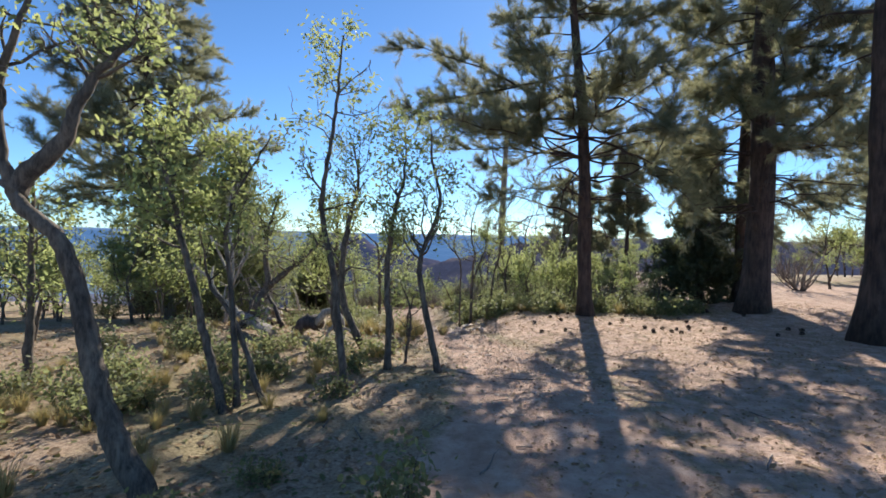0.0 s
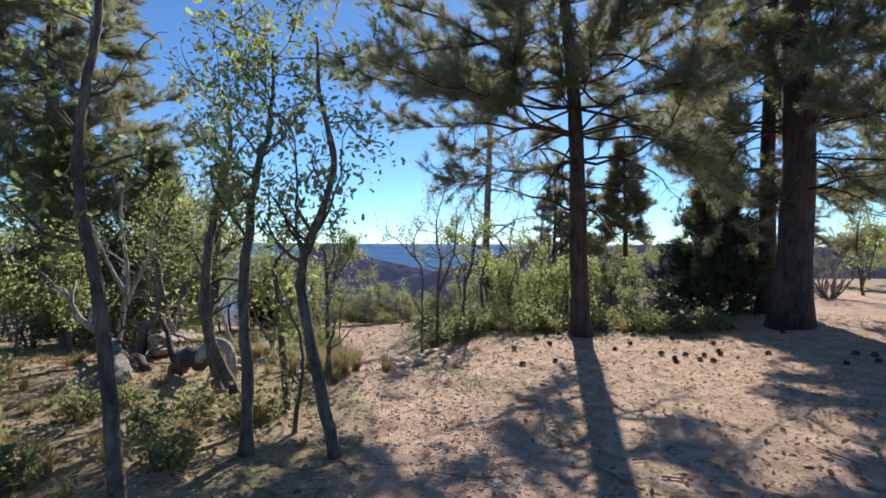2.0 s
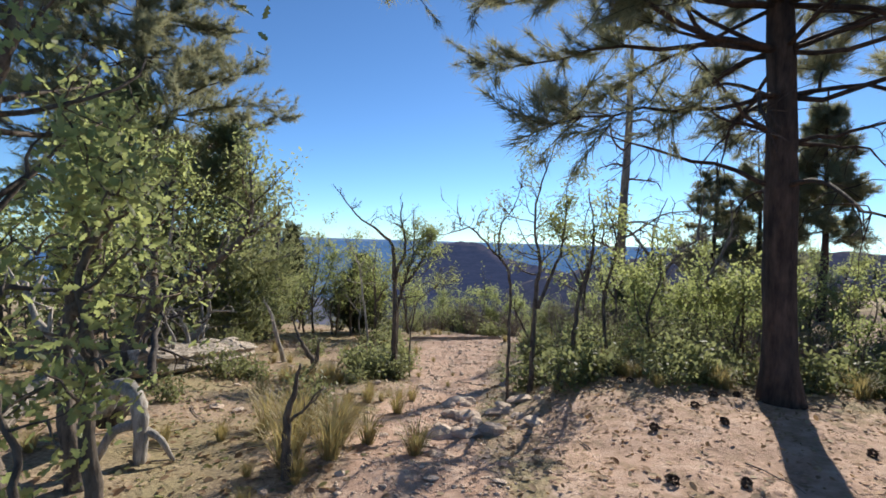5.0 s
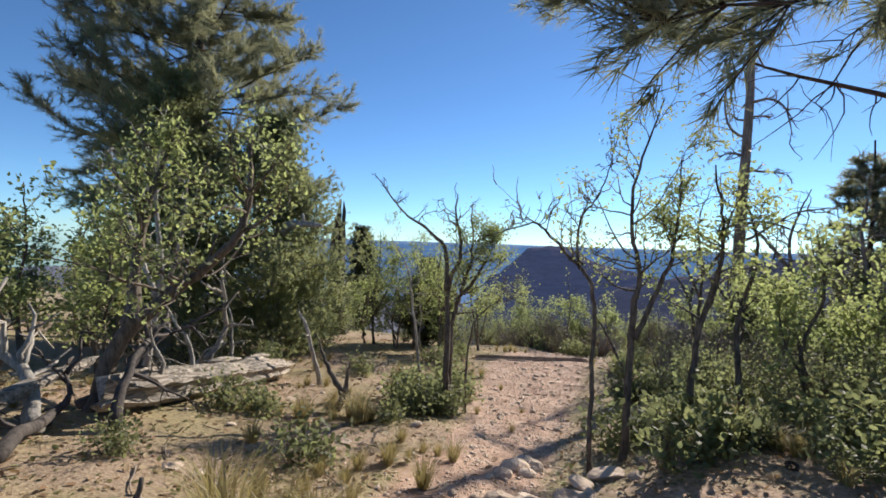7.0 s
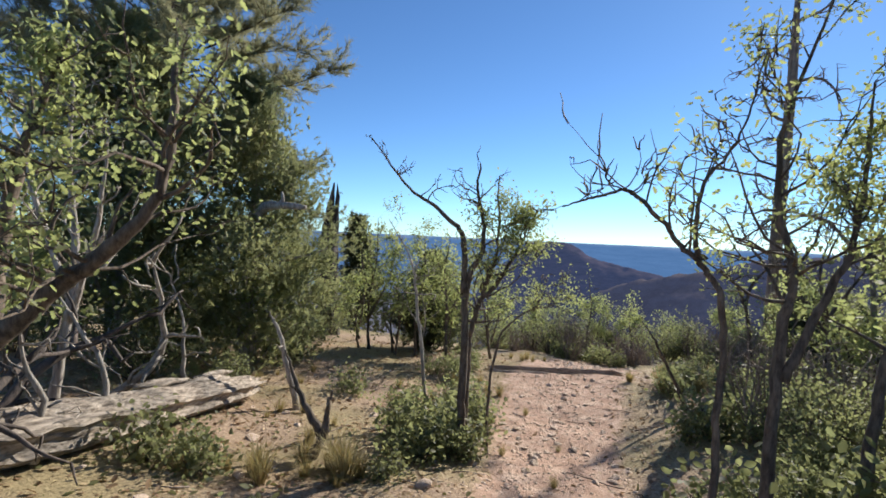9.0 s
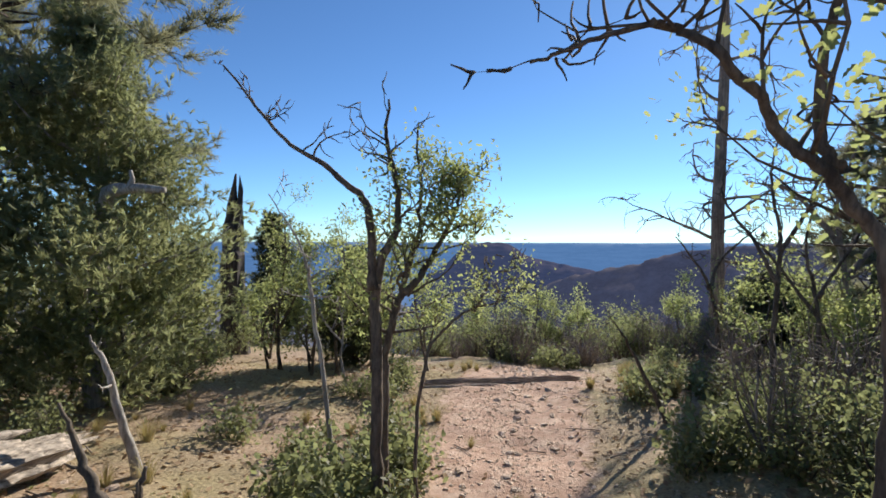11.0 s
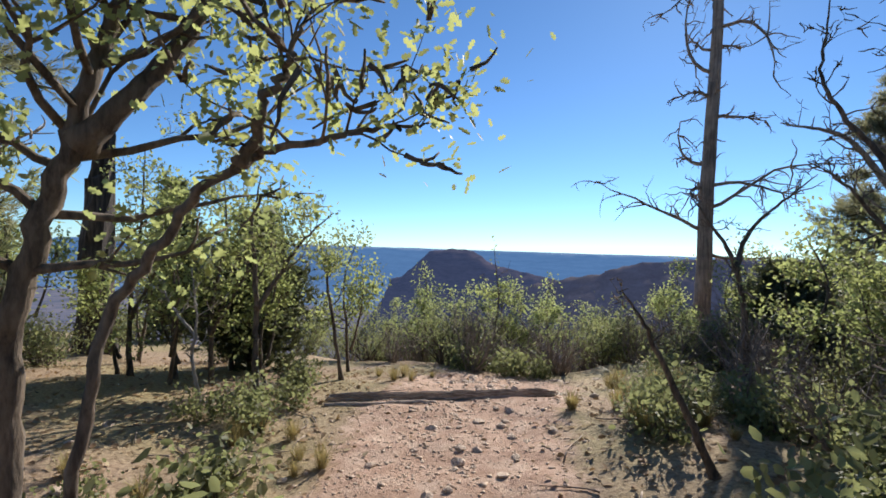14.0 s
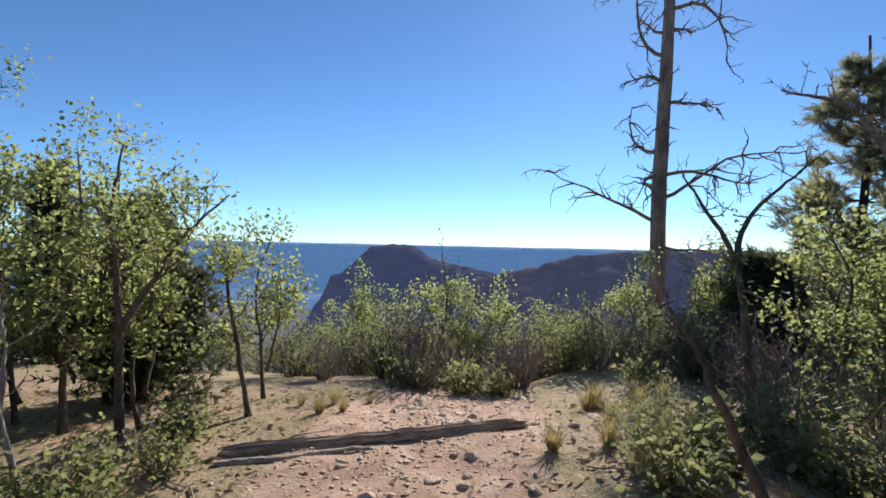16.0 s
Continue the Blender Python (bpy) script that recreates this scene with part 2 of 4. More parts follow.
def along(rng, dirs):
    """Frames whose second axis is the given direction, with a random spin."""
    y = dirs / (np.linalg.norm(dirs, axis=1)[:, None] + 1e-9)
    x = np.cross(y, rng.standard_normal(y.shape))
    x /= np.linalg.norm(x, axis=1)[:, None] + 1e-9
    return np.stack([x, y, np.cross(x, y)], axis=2)


def stamp(template, faces, places, frames, sizes):
    """Copies of a small template at many places, as one array of corners and one of faces."""
    v = np.einsum("nij,kj->nki", frames, template) * sizes[:, None, None] + places[:, None]
    f = (np.arange(len(places)) * len(template))[:, None, None] + np.array(faces)[None]
    return v.reshape(-1, 3), f.reshape(-1, len(faces[0]))


HALF = [(0.0, 0.0), (0.10, 0.12), (0.24, 0.30), (0.11, 0.40), (0.30, 0.60), (0.15, 0.70), (0.22, 0.88), (0.0, 1.0)]
LOBED = np.array([(x, y, 0.22 * x) for x, y in HALF] + [(-x, y, 0.22 * x) for x, y in HALF[1:-1]])
LOBED_F = [(0, 1, 3), (1, 2, 3), (0, 3, 5), (3, 4, 5), (0, 5, 7), (5, 6, 7), (0, 10, 8), (8, 10, 9), (0, 12, 10), (10, 12, 11), (0, 7, 12), (12, 7, 13)]
PLAIN = np.array([(0, 0, 0), (0.28, 0.35, 0.06), (0.22, 0.75, 0.06), (0, 1, 0), (-0.22, 0.75, 0.06), (-0.28, 0.35, 0.06)])
PLAIN_F = [(0, 1, 2), (0, 2, 3), (0, 3, 4), (0, 4, 5)]


def leaves(rng, tips, count, spread, size, lobed):
    places = np.repeat(tips, count, axis=0) + spread * rng.standard_normal((len(tips) * count, 3))
    sizes = size * rng.uniform(0.65, 1.3, len(places))
    return stamp(LOBED if lobed else PLAIN, LOBED_F if lobed else PLAIN_F, places, turned(rng, len(places), 0.35), sizes)


def tuft_template(rng, needles, spread, width):
    v, f = [], []
    for i in range(needles):
        w = np.array([0, 1.0, 0]) + spread * rng.standard_normal(3)
        w /= np.linalg.norm(w)
        s = np.cross(w, rng.standard_normal(3))
        s *= width / np.linalg.norm(s)
        b = np.array([0, rng.uniform(-0.5, 0.25), 0])
        v += [b - s, b + s, b + w * rng.uniform(0.75, 1.1)]
        f.append((3 * i, 3 * i + 1, 3 * i + 2))
    return np.array(v), f


def oak(name, place, stems, seed, label, group="", leafy=1.0, lobed=True, bare_top=False, branches=9, leaf=0.075, radius=0.045, turn=0.0, mat=None, reach=0.75, low=0.3):
    """A Gambel oak: crooked stems (control points from its base), limbs, twigs and lobed leaves."""
    rng = np.random.default_rng(seed)
    base = root(name, place, label, "tree", group, turn)
    tips = []
    for k, ctrl in enumerate(stems):
        wood = Wood()
        r0 = radius * (1.0 if k == 0 else 0.75)
        n = (8 if lobed else 5) * len(ctrl)
        line = spline(ctrl, n)
        bend = np.cumsum(rng.standard_normal((n, 3)), axis=0) * (0.006, 0.006, 0.0)
        bend -= np.linspace(0, 1, n)[:, None] * bend[-1]
        line += bend
        line[1:-1] += 0.0015 * rng.standard_normal((n - 2, 3))
        length = np.linalg.norm(np.diff(line, axis=0), axis=1).sum()
        taper = np.linspace(1, 0.14, n) ** 0.9
        taper[:2] *= (1.45, 1.15)
        wood.tube(line, r0 * taper, 8 if lobed else 6, 0.05, rng)
        for b in range(branches):
            i = int(n * rng.uniform(low, 0.97))
            out = rng.standard_normal(3)
            out[2] = abs(out[2]) * 0.5 + 0.15
            size = max(length, 1.7) * rng.uniform(0.12, 0.34) * (1.15 - 0.6 * i / n) * reach / 0.75
            limb = wander(rng, line[i], out, size, 6, 0.24, 0.10)
            wood.tube(limb, np.minimum(r0 * taper[i] * 0.5, 0.016) * np.linspace(1, 0.22, 7), 5)
            is_bare = bare_top and i > 0.55 * n or rng.random() > leafy + 0.1
            for s in range(4):
                j = rng.integers(2, 7)
                way = limb[j] - limb[j - 1]
                twig = wander(rng, limb[j], way / np.linalg.norm(way) + 0.7 * rng.standard_normal(3), size * rng.uniform(0.2, 0.45), 4, 0.3, 0.05)
                wood.tube(twig, np.linspace(0.0055, 0.002, 5), 3)
                if not is_bare:
                    tips += [twig[2], twig[4]]
            if not is_bare:
                tips += [limb[4], limb[6]]
        if not bare_top:
            tips += [line[-1], line[-3]]
        stem = "limb" if k else "trunk"
        part(stem, wood.object(stem, OAK_BARK if mat is None else mat), base)
    if tips and leafy > 0:
        tips = np.array(tips)
        tips = tips[rng.random(len(tips)) < 0.78]
        v, f = leaves(rng, tips, max(3, int(15 * leafy)), min(0.07, 0.95 * leaf + 0.003), leaf * 0.62, lobed)
        part("crown", mesh_object("crown", v, f, OAK_LEAF), base)
    return base


def shrub(name, place, size, seed, label, group="", mat=None, stems=16, per=9, leaf=0.055, kind="shrub"):
    """A low bush: many thin stems from one foot, with leaves on the outer half."""
    rng = np.random.default_rng(seed)
    base = root(name, place, label, kind, group)
    wood, tips = Wood(), []
    for _ in range(stems):
        a = rng.uniform(0, 2 * np.pi)
        lean = rng.uniform(0.1, 1.0)
        line = wander(rng, (0.05 * math.cos(a), 0.05 * math.sin(a), -0.03), (lean * math.cos(a), lean * math.sin(a), 1), size * rng.uniform(0.6, 1.15), 7, 0.16, 0.02)
        wood.tube(line, np.linspace(0.009, 0.002, 8) * (0.6 + size), 4)
        for s in range(4):
            j = rng.integers(3, 8)
            twig = wander(rng, line[j], rng.standard_normal(3) + (0, 0, 0.5), size * 0.28, 3, 0.3, 0.05)
            wood.tube(twig, np.linspace(0.004, 0.0015, 4), 3)
            tips += [twig[1], twig[3]]
        tips.append(line[-1])
    tagged(part("branchwork", wood.object("branchwork", OAK_BARK if mat else BRUSH), base), kind="stuff")
    if mat:
        v, f = leaves(rng, np.array(tips), int(per * 1.7), 0.085, leaf * 0.7, False)
        part("foliage", mesh_object("foliage", v, f, mat), base)
    return base


def pine(name, place, lean, height, radius, crown_from, reach, seed, label, group="", whorls=16, dead_to=None, per=7, needle=0.17, long_limbs=(), fine=14):
    """A ponderosa pine: straight trunk, arching limbs with needle tufts, and bare drooping limbs below the crown."""
    rng = np.random.default_rng(seed)
    base = root(name, place, label, "tree", group)
    wood = Wood()
    n = 26
    z = np.linspace(-0.1, height, n)
    line = np.stack([lean[0] * (z / 6) + 0.05 * np.sin(z * 0.9 + seed), lean[1] * (z / 6) + 0.04 * np.cos(z * 0.7), z], axis=1)
    rad = radius * (1 - 0.9 * (np.maximum(z, 0) / height) ** 1.2)
    rad[0] *= 1.5
    rad[1] *= 1.12
    wood.tube(line, np.maximum(rad, 0.02), 14, 0.05, rng)
    part("trunk", wood.object("trunk", PINE_BARK), base)
    limbs, tp, td = Wood(), [], []
    plan = []
    for w in range(whorls):
        f = (w + rng.uniform(-0.3, 0.3)) / whorls
        h = crown_from + (height - 0.3 - crown_from) * max(f, 0)
        span = reach * (1 - max(f, 0)) ** 0.55
        plan += [(h + rng.uniform(-0.2, 0.2), b * 2 * np.pi / per + rng.uniform(-0.4, 0.4) + w, span * rng.uniform(0.55, 1.05)) for b in range(per)]
    plan += [(h, radians(a), size) for h, a, size in long_limbs]
    for h, a, size in plan:
        i = np.argmin(abs(z - h))
        limb = wander(rng, line[i], (math.cos(a), math.sin(a), rng.uniform(-0.3, 0.15)), size, 9, 0.17, 0.022)
        limbs.tube(limb, np.linspace(0.008 + 0.007 * size, 0.004, 10), 5)
        for s in range(int(9 + 9 * size)):
            j = rng.integers(4, 10)
            way = limb[j] - limb[j - 1]
            way = way / np.linalg.norm(way) + 0.65 * rng.standard_normal(3) * (1, 1, 0.6) + (0, 0, 0.18)
            twig = wander(rng, limb[j], way, rng.uniform(0.2, 0.5) * (0.5 + 0.25 * min(size, 2.6)), 4, 0.16, 0.07)
            limbs.tube(twig, np.linspace(0.006, 0.003, 5), 3)
            for q in (1, 2, 3, 4, 4):
                tp.append(twig[q] + 0.02 * rng.standard_normal(3))
                td.append(twig[max(q, 1)] - twig[max(q, 1) - 1] + 0.02 * rng.standard_normal(3))
    if dead_to is not None:
        for b in range(17):
            dead = Wood()
            h = rng.uniform(dead_to, crown_from + 0.3)
            i = np.argmin(abs(z - h))
            a = rng.uniform(0, 2 * np.pi)
            size = min(reach, 3.0) * rng.uniform(0.3, 0.85)
            limb = wander(rng, line[i], (math.cos(a), math.sin(a), 0.3), size, 9, 0.18, -0.07)
            dead.tube(limb, np.linspace(0.025, 0.005, 10), 6)
            for s in range(13):
                j = rng.integers(3, 10)
                twig = wander(rng, limb[j], rng.standard_normal(3) * (1, 1, 0.4) + (0, 0, -0.6), rng.uniform(0.15, 0.6), 5, 0.25, -0.06)
                dead.tube(twig, np.linspace(0.006, 0.002, 6), 3)
            part("dead_limb", dead.object("dead_limb", PINE_BARK), base)
    part("branchwork", limbs.object("branchwork", PINE_BARK), base)
    tv, tf = tuft_template(rng, fine, 0.62, 0.5 / fine)
    tp, td = np.array(tp), np.array(td)
    v, f = stamp(tv, tf, tp, along(rng, td), needle * rng.uniform(0.8, 1.2, len(tp)))
    part("crown", mesh_object("crown", v, f, NEEDLE), base)
    return base


def juniper(name, place, height, width, seed, label, group="", mat=None, sprays=7000, point=1.6, size=0.13, low=0.12):
    """A dense evergreen: twisted trunk, limbs and thousands of short sprays in an uneven crown."""
    rng = np.random.default_rng(seed)
    base = root(name, place, label, "tree", group)
    wood, boughs, tp, td = Wood(), Wood(), [], []
    core = wander(rng, (0, 0, -0.1), (0, 0, 1), height * 0.95, 12, 0.05, 0.25)
    wood.tube(core, np.linspace(0.05 * height ** 0.7, 0.015, 13), 9, 0.08, rng)
    limbs = 90
    for b in range(limbs):
        f = low + (1 - low) * (b / limbs) ** 0.9
        i = min(12, int(f * 12.99))
        a = b * 2.4 + rng.uniform(-0.3, 0.3)
        env = width * 0.5 * (1 - f ** point) ** 0.8 * rng.uniform(0.42, 1.25) + 0.08
        limb = wander(rng, core[i], (math.cos(a), math.sin(a), 0.35), env, 6, 0.14, 0.08)
        boughs.tube(limb, np.linspace(0.012 + 0.01 * env, 0.004, 7), 4)
        k = max(4, int(sprays / limbs * (0.35 + env / (width * 0.5))))
        s = rng.uniform(0.25, 1.05, k) ** 0.7
        q = np.clip(s * 6, 0, 5.99)
        lo = q.astype(int)
        p = limb[lo] + (limb[np.minimum(lo + 1, 6)] - limb[lo]) * (q - lo)[:, None]
        p = p + rng.standard_normal((k, 3)) * (0.05 + 0.10 * env)
        tp.append(p)
        td.append((limb[6] - limb[0]) / env + 0.7 * rng.standard_normal((k, 3)) + (0, 0, 0.4))
    part("trunk", wood.object("trunk", GREY_WOOD if mat is None else PINE_BARK), base)
    tagged(part("branchwork", boughs.object("branchwork", GREY_WOOD if mat is None else PINE_BARK), base), kind="stuff")
    tp, td = np.vstack(tp), np.vstack(td)
    tv, tf = tuft_template(rng, 12, 0.6, 0.085)
    v, f = stamp(tv, tf, tp, along(rng, td), size * rng.uniform(0.6, 1.2, len(tp)))
    part("crown", mesh_object("crown", v, f, JUNIPER if mat is None else mat), base)
    return base


# ---- ground ----
def trail_x(y):
    return np.interp(y, [-6, 0, 2, 4, 5.5, 7, 8.5, 10, 12, 14, 16, 18], [0.1, 0.2, 0.65, 1.0, 0.95, 0.55, -0.05, -0.45, -0.75, -1.2, -1.5, -1.4])


def height(x, y):
    """The lie of the land near the trail: a bank to the trail's right side, a fall towards the rim."""
    x, y = np.asarray(x, float), np.asarray(y, float)
    mid = np.interp(y, [-10, 0, 5, 8, 10, 12, 14, 16.5, 18, 20, 23, 27, 60, 140], [0.15, 0.12, 0, -0.16, -0.5, -0.84, -1.0, -1.05, -1.25, -1.6, -2.6, -4.6, -28, -110])
    right = np.interp(y, [-10, 0, 5, 9, 11, 12, 14, 16, 20, 24, 28, 60, 140], [0.15, 0.12, 0.03, -0.1, -0.18, -0.32, -0.68, -0.9, -1.25, -2.2, -4, -26, -110])
    left = np.interp(y, [-10, 0, 5, 8, 12, 16, 20, 24, 28, 60, 140], [0.15, 0.12, 0, -0.15, -0.75, -1.15, -1.7, -2.8, -5, -28, -110])
    plain = np.interp(y, [-10, 0, 10, 20, 28, 40, 60, 140], [0.15, 0.12, 0.0, 0.0, -0.4, -4, -14, -90])
    c = trail_x(np.clip(y, -6, 18))
    a = smooth_step(0.4, 2.3, x - c)
    b = smooth_step(1.2, 3.0, c - x)
    f = smooth_step(4, 9, x)
    right = right * (1 - f) + plain * f
    z = mid * (1 - a) * (1 - b) + right * a + left * b
    return z


def bare_ground(x, y):
    """1 on trodden soil: the trail, the sandy bank and the wide trail beyond the pines."""
    x, y = np.asarray(x, float), np.asarray(y, float)
    c = trail_x(np.clip(y, -6, 18))
    half = np.interp(y, [-6, 3, 8, 12, 15, 17.5, 19], [1.0, 0.8, 0.45, 0.5, 0.75, 0.9, 0.2])
    t = 1 - smooth_step(half * 0.7, half * 1.5, abs(x - c))
    t = t * (1 - smooth_step(17.5, 19.5, y))
    bank = smooth_step(0.3, 1.2, x - c) * (1 - smooth_step(9.5, 11.2, y - 0.25 * np.maximum(x - 3, 0))) * smooth_step(-2, 2.5, y)
    wide = smooth_step(6.0, 7.5, x) * (1 - smooth_step(16, 19, y))
    return np.maximum(np.maximum(t, 0.62 * bank), wide)


def rough(x, y):
    z = 0.0
    for k, (s, a) in enumerate(((0.35, 0.05), (1.3, 0.042), (3.4, 0.024), (5.2, 0.012))):
        z = z + a * np.array([noise.noise(Vector((p * s, q * s, 3.7 * k))) for p, q in zip(x, y)])
    return z


def spread(core_a, core_b, step, limit_a, limit_b, grow=1.22):
    out = list(np.arange(core_a, core_b + 1e-6, step))
    s, p = step, core_b
    while p < limit_b:
        s *= grow
        p += s
        out.append(p)
    s, p, low = step, core_a, []
    while p > limit_a:
        s *= grow
        p -= s
        low.append(p)
    return np.array(low[::-1] + out)


gx, gy = spread(-5.5, 8.5, 0.085, -4600, 4600), spread(-1.5, 18.5, 0.085, -900, 4600)
X, Y = np.meshgrid(gx, gy)
Z = height(X, Y)
near = np.hypot(X, Y - 10) < 45
Z[near] += rough(X[near], Y[near])
Z = np.where(Y > 140, -110 - 340 * smooth_step(140, 900, Y), Z)
side = smooth_step(150, 1200, abs(X)) * smooth_step(10, 140, Y)
Z = Z * (1 - 0.2 * side)
nx = len(gx)
idx = np.arange(X.size).reshape(X.shape)
quads = np.stack([idx[:-1, :-1], idx[:-1, 1:], idx[1:, 1:], idx[1:, :-1]], axis=-1).reshape(-1, 4)
ground = mesh_object("ground", np.stack([X, Y, Z], axis=-1).reshape(-1, 3), quads, SOIL, True)
# far slopes and canyon bottom use the materials with emission painted as haze
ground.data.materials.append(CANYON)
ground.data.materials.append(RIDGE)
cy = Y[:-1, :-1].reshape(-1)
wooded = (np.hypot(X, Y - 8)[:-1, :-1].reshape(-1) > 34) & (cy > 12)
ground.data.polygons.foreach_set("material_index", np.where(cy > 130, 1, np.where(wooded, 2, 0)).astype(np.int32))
att = ground.data.attributes.new("bare", "FLOAT", "POINT")
att.data.foreach_set("value", bare_ground(X, Y).reshape(-1).astype(np.float32))
tagged(ground, "pinkish sandy trail soil with leaf litter sloping to a canyon rim", "ground", kind="structure")


def at(x, y, dz=0.0):
    return (x, y, float(height(x, y)) + float(rough(np.array([x]), np.array([y]))[0]) + dz)


# ---- distance ----
def ridge_mesh(name, mat, label, xs, ys, fn):
    A, B = np.meshgrid(xs, ys)
    C = fn(A, B)
    i = np.arange(A.size).reshape(A.shape)
    q = np.stack([i[:-1, :-1], i[:-1, 1:], i[1:, 1:], i[1:, :-1]], axis=-1).reshape(-1, 4)
    ob = mesh_object(name, np.stack([A, B, C], axis=-1).reshape(-1, 3), q, mat, False)
    return tagged(ob, label, "backdrop", kind="structure")


def fractal(A, B, s, seed):
    return np.array([noise.fractal(Vector((p * s, q * s, seed)), 0.9, 2.0, 5) for p, q in zip(A.reshape(-1), B.reshape(-1))]).reshape(A.shape)


def butte_height(A, B):
    side = A * 1000 / B + 7 * fractal(A, B, 0.02, 2.0)
    crest = np.interp(side, [-900, -560, -445, -392, -376, -345, -312, -290, -240, -196, -160, -128, -80, -40, 40, 160], [-450, -330, -200, -118, -72, -64, -36, -8, -1, -5, -30, -37, -45, -54, -75, -110])
    face = np.abs(B - 1000) + 14 * fractal(A, B, 0.015, 3.0)
    z = crest + np.interp(face, [0, 30, 55, 66, 160, 400], [0, -8, -24, -66, -140, -300])
    return np.maximum(z, -470) + 3 * fractal(A, B, 0.04, 5.0)


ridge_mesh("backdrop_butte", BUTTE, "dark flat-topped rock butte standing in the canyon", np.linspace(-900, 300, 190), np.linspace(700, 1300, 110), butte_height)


def ridge_height(A, B):
    crest = np.interp(A, [-140, -80, -25, 20, 71, 150, 250, 600], [-150, -52, -33, -24, -9, -1, 0, 1]) + 4.0 * fractal(A, B, 0.03, 8.0) + 2.0 * fractal(A, B, 0.13, 9.0)
    return crest - 0.55 * np.maximum(560 - B, 0) - 0.2 * np.maximum(B - 560, 0)


# the ridge's bluish cast is haze put into its material's emission
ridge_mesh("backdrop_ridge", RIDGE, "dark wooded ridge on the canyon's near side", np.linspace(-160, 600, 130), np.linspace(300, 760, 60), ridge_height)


def plateau_height(A, B):
    front = 3300 + 260 * fractal(A, B * 0, 0.0016, 1.0)
    u = B - front
    z = np.interp(u, [-1400, -900, -600, -420, -250, -120, 0, 40], [-450, -400, -330, -300, -190, -160, -40, -22])
    return z + np.where(u > 0, 5 * fractal(A, B, 0.002, 4.0), 22 * fractal(A, B, 0.004, 6.0)) + 4


ridge_mesh("backdrop_plateau", PLATEAU, "plateau of the far canyon rim on the horizon with painted blue haze", np.linspace(-4400, 4400, 150), np.linspace(1800, 4400, 80), plateau_height)

# ---- pines ----
pine("ponderosa_pine", at(3.0, 10.35), (-0.42, 0.02), 10.5, 0.15, 3.1, 2.8, 11, "ponderosa pine with dark scaly trunk and bare drooping lower limbs", "ponderosa pines", 15, 1.8, 6,
     long_limbs=((3.2, 200, 2.8), (3.3, 176, 3.2), (3.5, 198, 3.8), (3.7, 165, 3.6), (4.0, 186, 4.0), (4.3, 205, 3.8), (4.5, 172, 3.9), (4.9, 190, 3.6), (3.6, 215, 2.8), (4.1, 20, 3.2), (3.8, 340, 3.0)), fine=24)
pine("ponderosa_pine", at(6.85, 11.0), (0.05, 0.1), 15, 0.28, 3.3, 2.7, 12, "thick ponderosa pine with dense dark crown beside the sandy bank", "ponderosa pines", 17, 2.2, 7)
pine("ponderosa_pine", at(6.75, 7.6), (0.0, 0.1), 16, 0.31, 6.8, 3.0, 13, "large ponderosa pine with nearly black shaded bark", "ponderosa pines", 13, 4.6, 6)
pine("ponderosa_pine", at(7.6, 12.9), (0.0, 0.0), 13, 0.17, 2.6, 2.6, 14, "slender ponderosa pine behind a dark fir", "ponderosa pines", 15, 2.0, 7)
pine("ponderosa_pine", at(16.0, 19.0), (0.1, 0.0), 12, 0.22, 1.3, 3.0, 15, "ponderosa pine with sunlit needles beside the wide trail", "ponderosa pines", 18, None, 7)
pine("ponderosa_pine", at(-8.8, 14.0), (0.1, 0.0), 12.0, 0.20, 3.2, 3.6, 16, "ponderosa pine rising over the oak thicket", "ponderosa pines", 18, None, 8)
pine("young_pine", at(4.9, 21.9), (0.1, 0.0), 5.6, 0.11, 0.6, 1.7, 17, "young pine with two-tone needles near the rim", "young pines", 15, None, 6, 0.14)
pine("young_pine", at(6.0, 21.2), (-0.1, 0.0), 5.2, 0.10, 0.6, 1.6, 18, "young pine with grey-green needles near the rim", "young pines", 14, None, 6, 0.14)
pine("young_pine", at(6.9, 19.5), (0.0, 0.0), 5.8, 0.10, 2.2, 1.0, 19, "small pine among oak saplings", "young pines", 14, None, 7, 0.15)

# ---- conifers ----
juniper("fir_tree", at(6.9, 13.6), 4.2, 2.5, 21, "dense dark green fir with branches to the ground", "", FIR_NEEDLE, 9000, 1.0, 0.15, 0.02)
juniper("juniper", at(-5.7, 13.4), 4.5, 3.4, 22, "dense green juniper with bleached dead limbs", "junipers", None, 12000, 1.4, 0.095, 0.03)
juniper("juniper", at(-7.0, 12.2), 5.0, 3.0, 23, "tall shaggy juniper behind the fallen trunk", "junipers", None, 13000, 1.8, 0.095, 0.1)
juniper("juniper", at(-8.8, 20.5), 3.6, 1.8, 24, "small dark pointed juniper at the rim", "junipers", FIR_NEEDLE, 5000, 1.2, 0.12, 0.05)
juniper("juniper", at(-4.8, 17.6), 2.2, 1.6, 25, "low dark juniper behind the oaks", "junipers", FIR_NEEDLE, 5000, 1.4, 0.12, 0.05)
juniper("juniper", at(2.6, 20.2), 1.6, 1.7, 26, "low round juniper on the slope", "junipers", FIR_NEEDLE, 4000, 2.0, 0.12, 0.05)


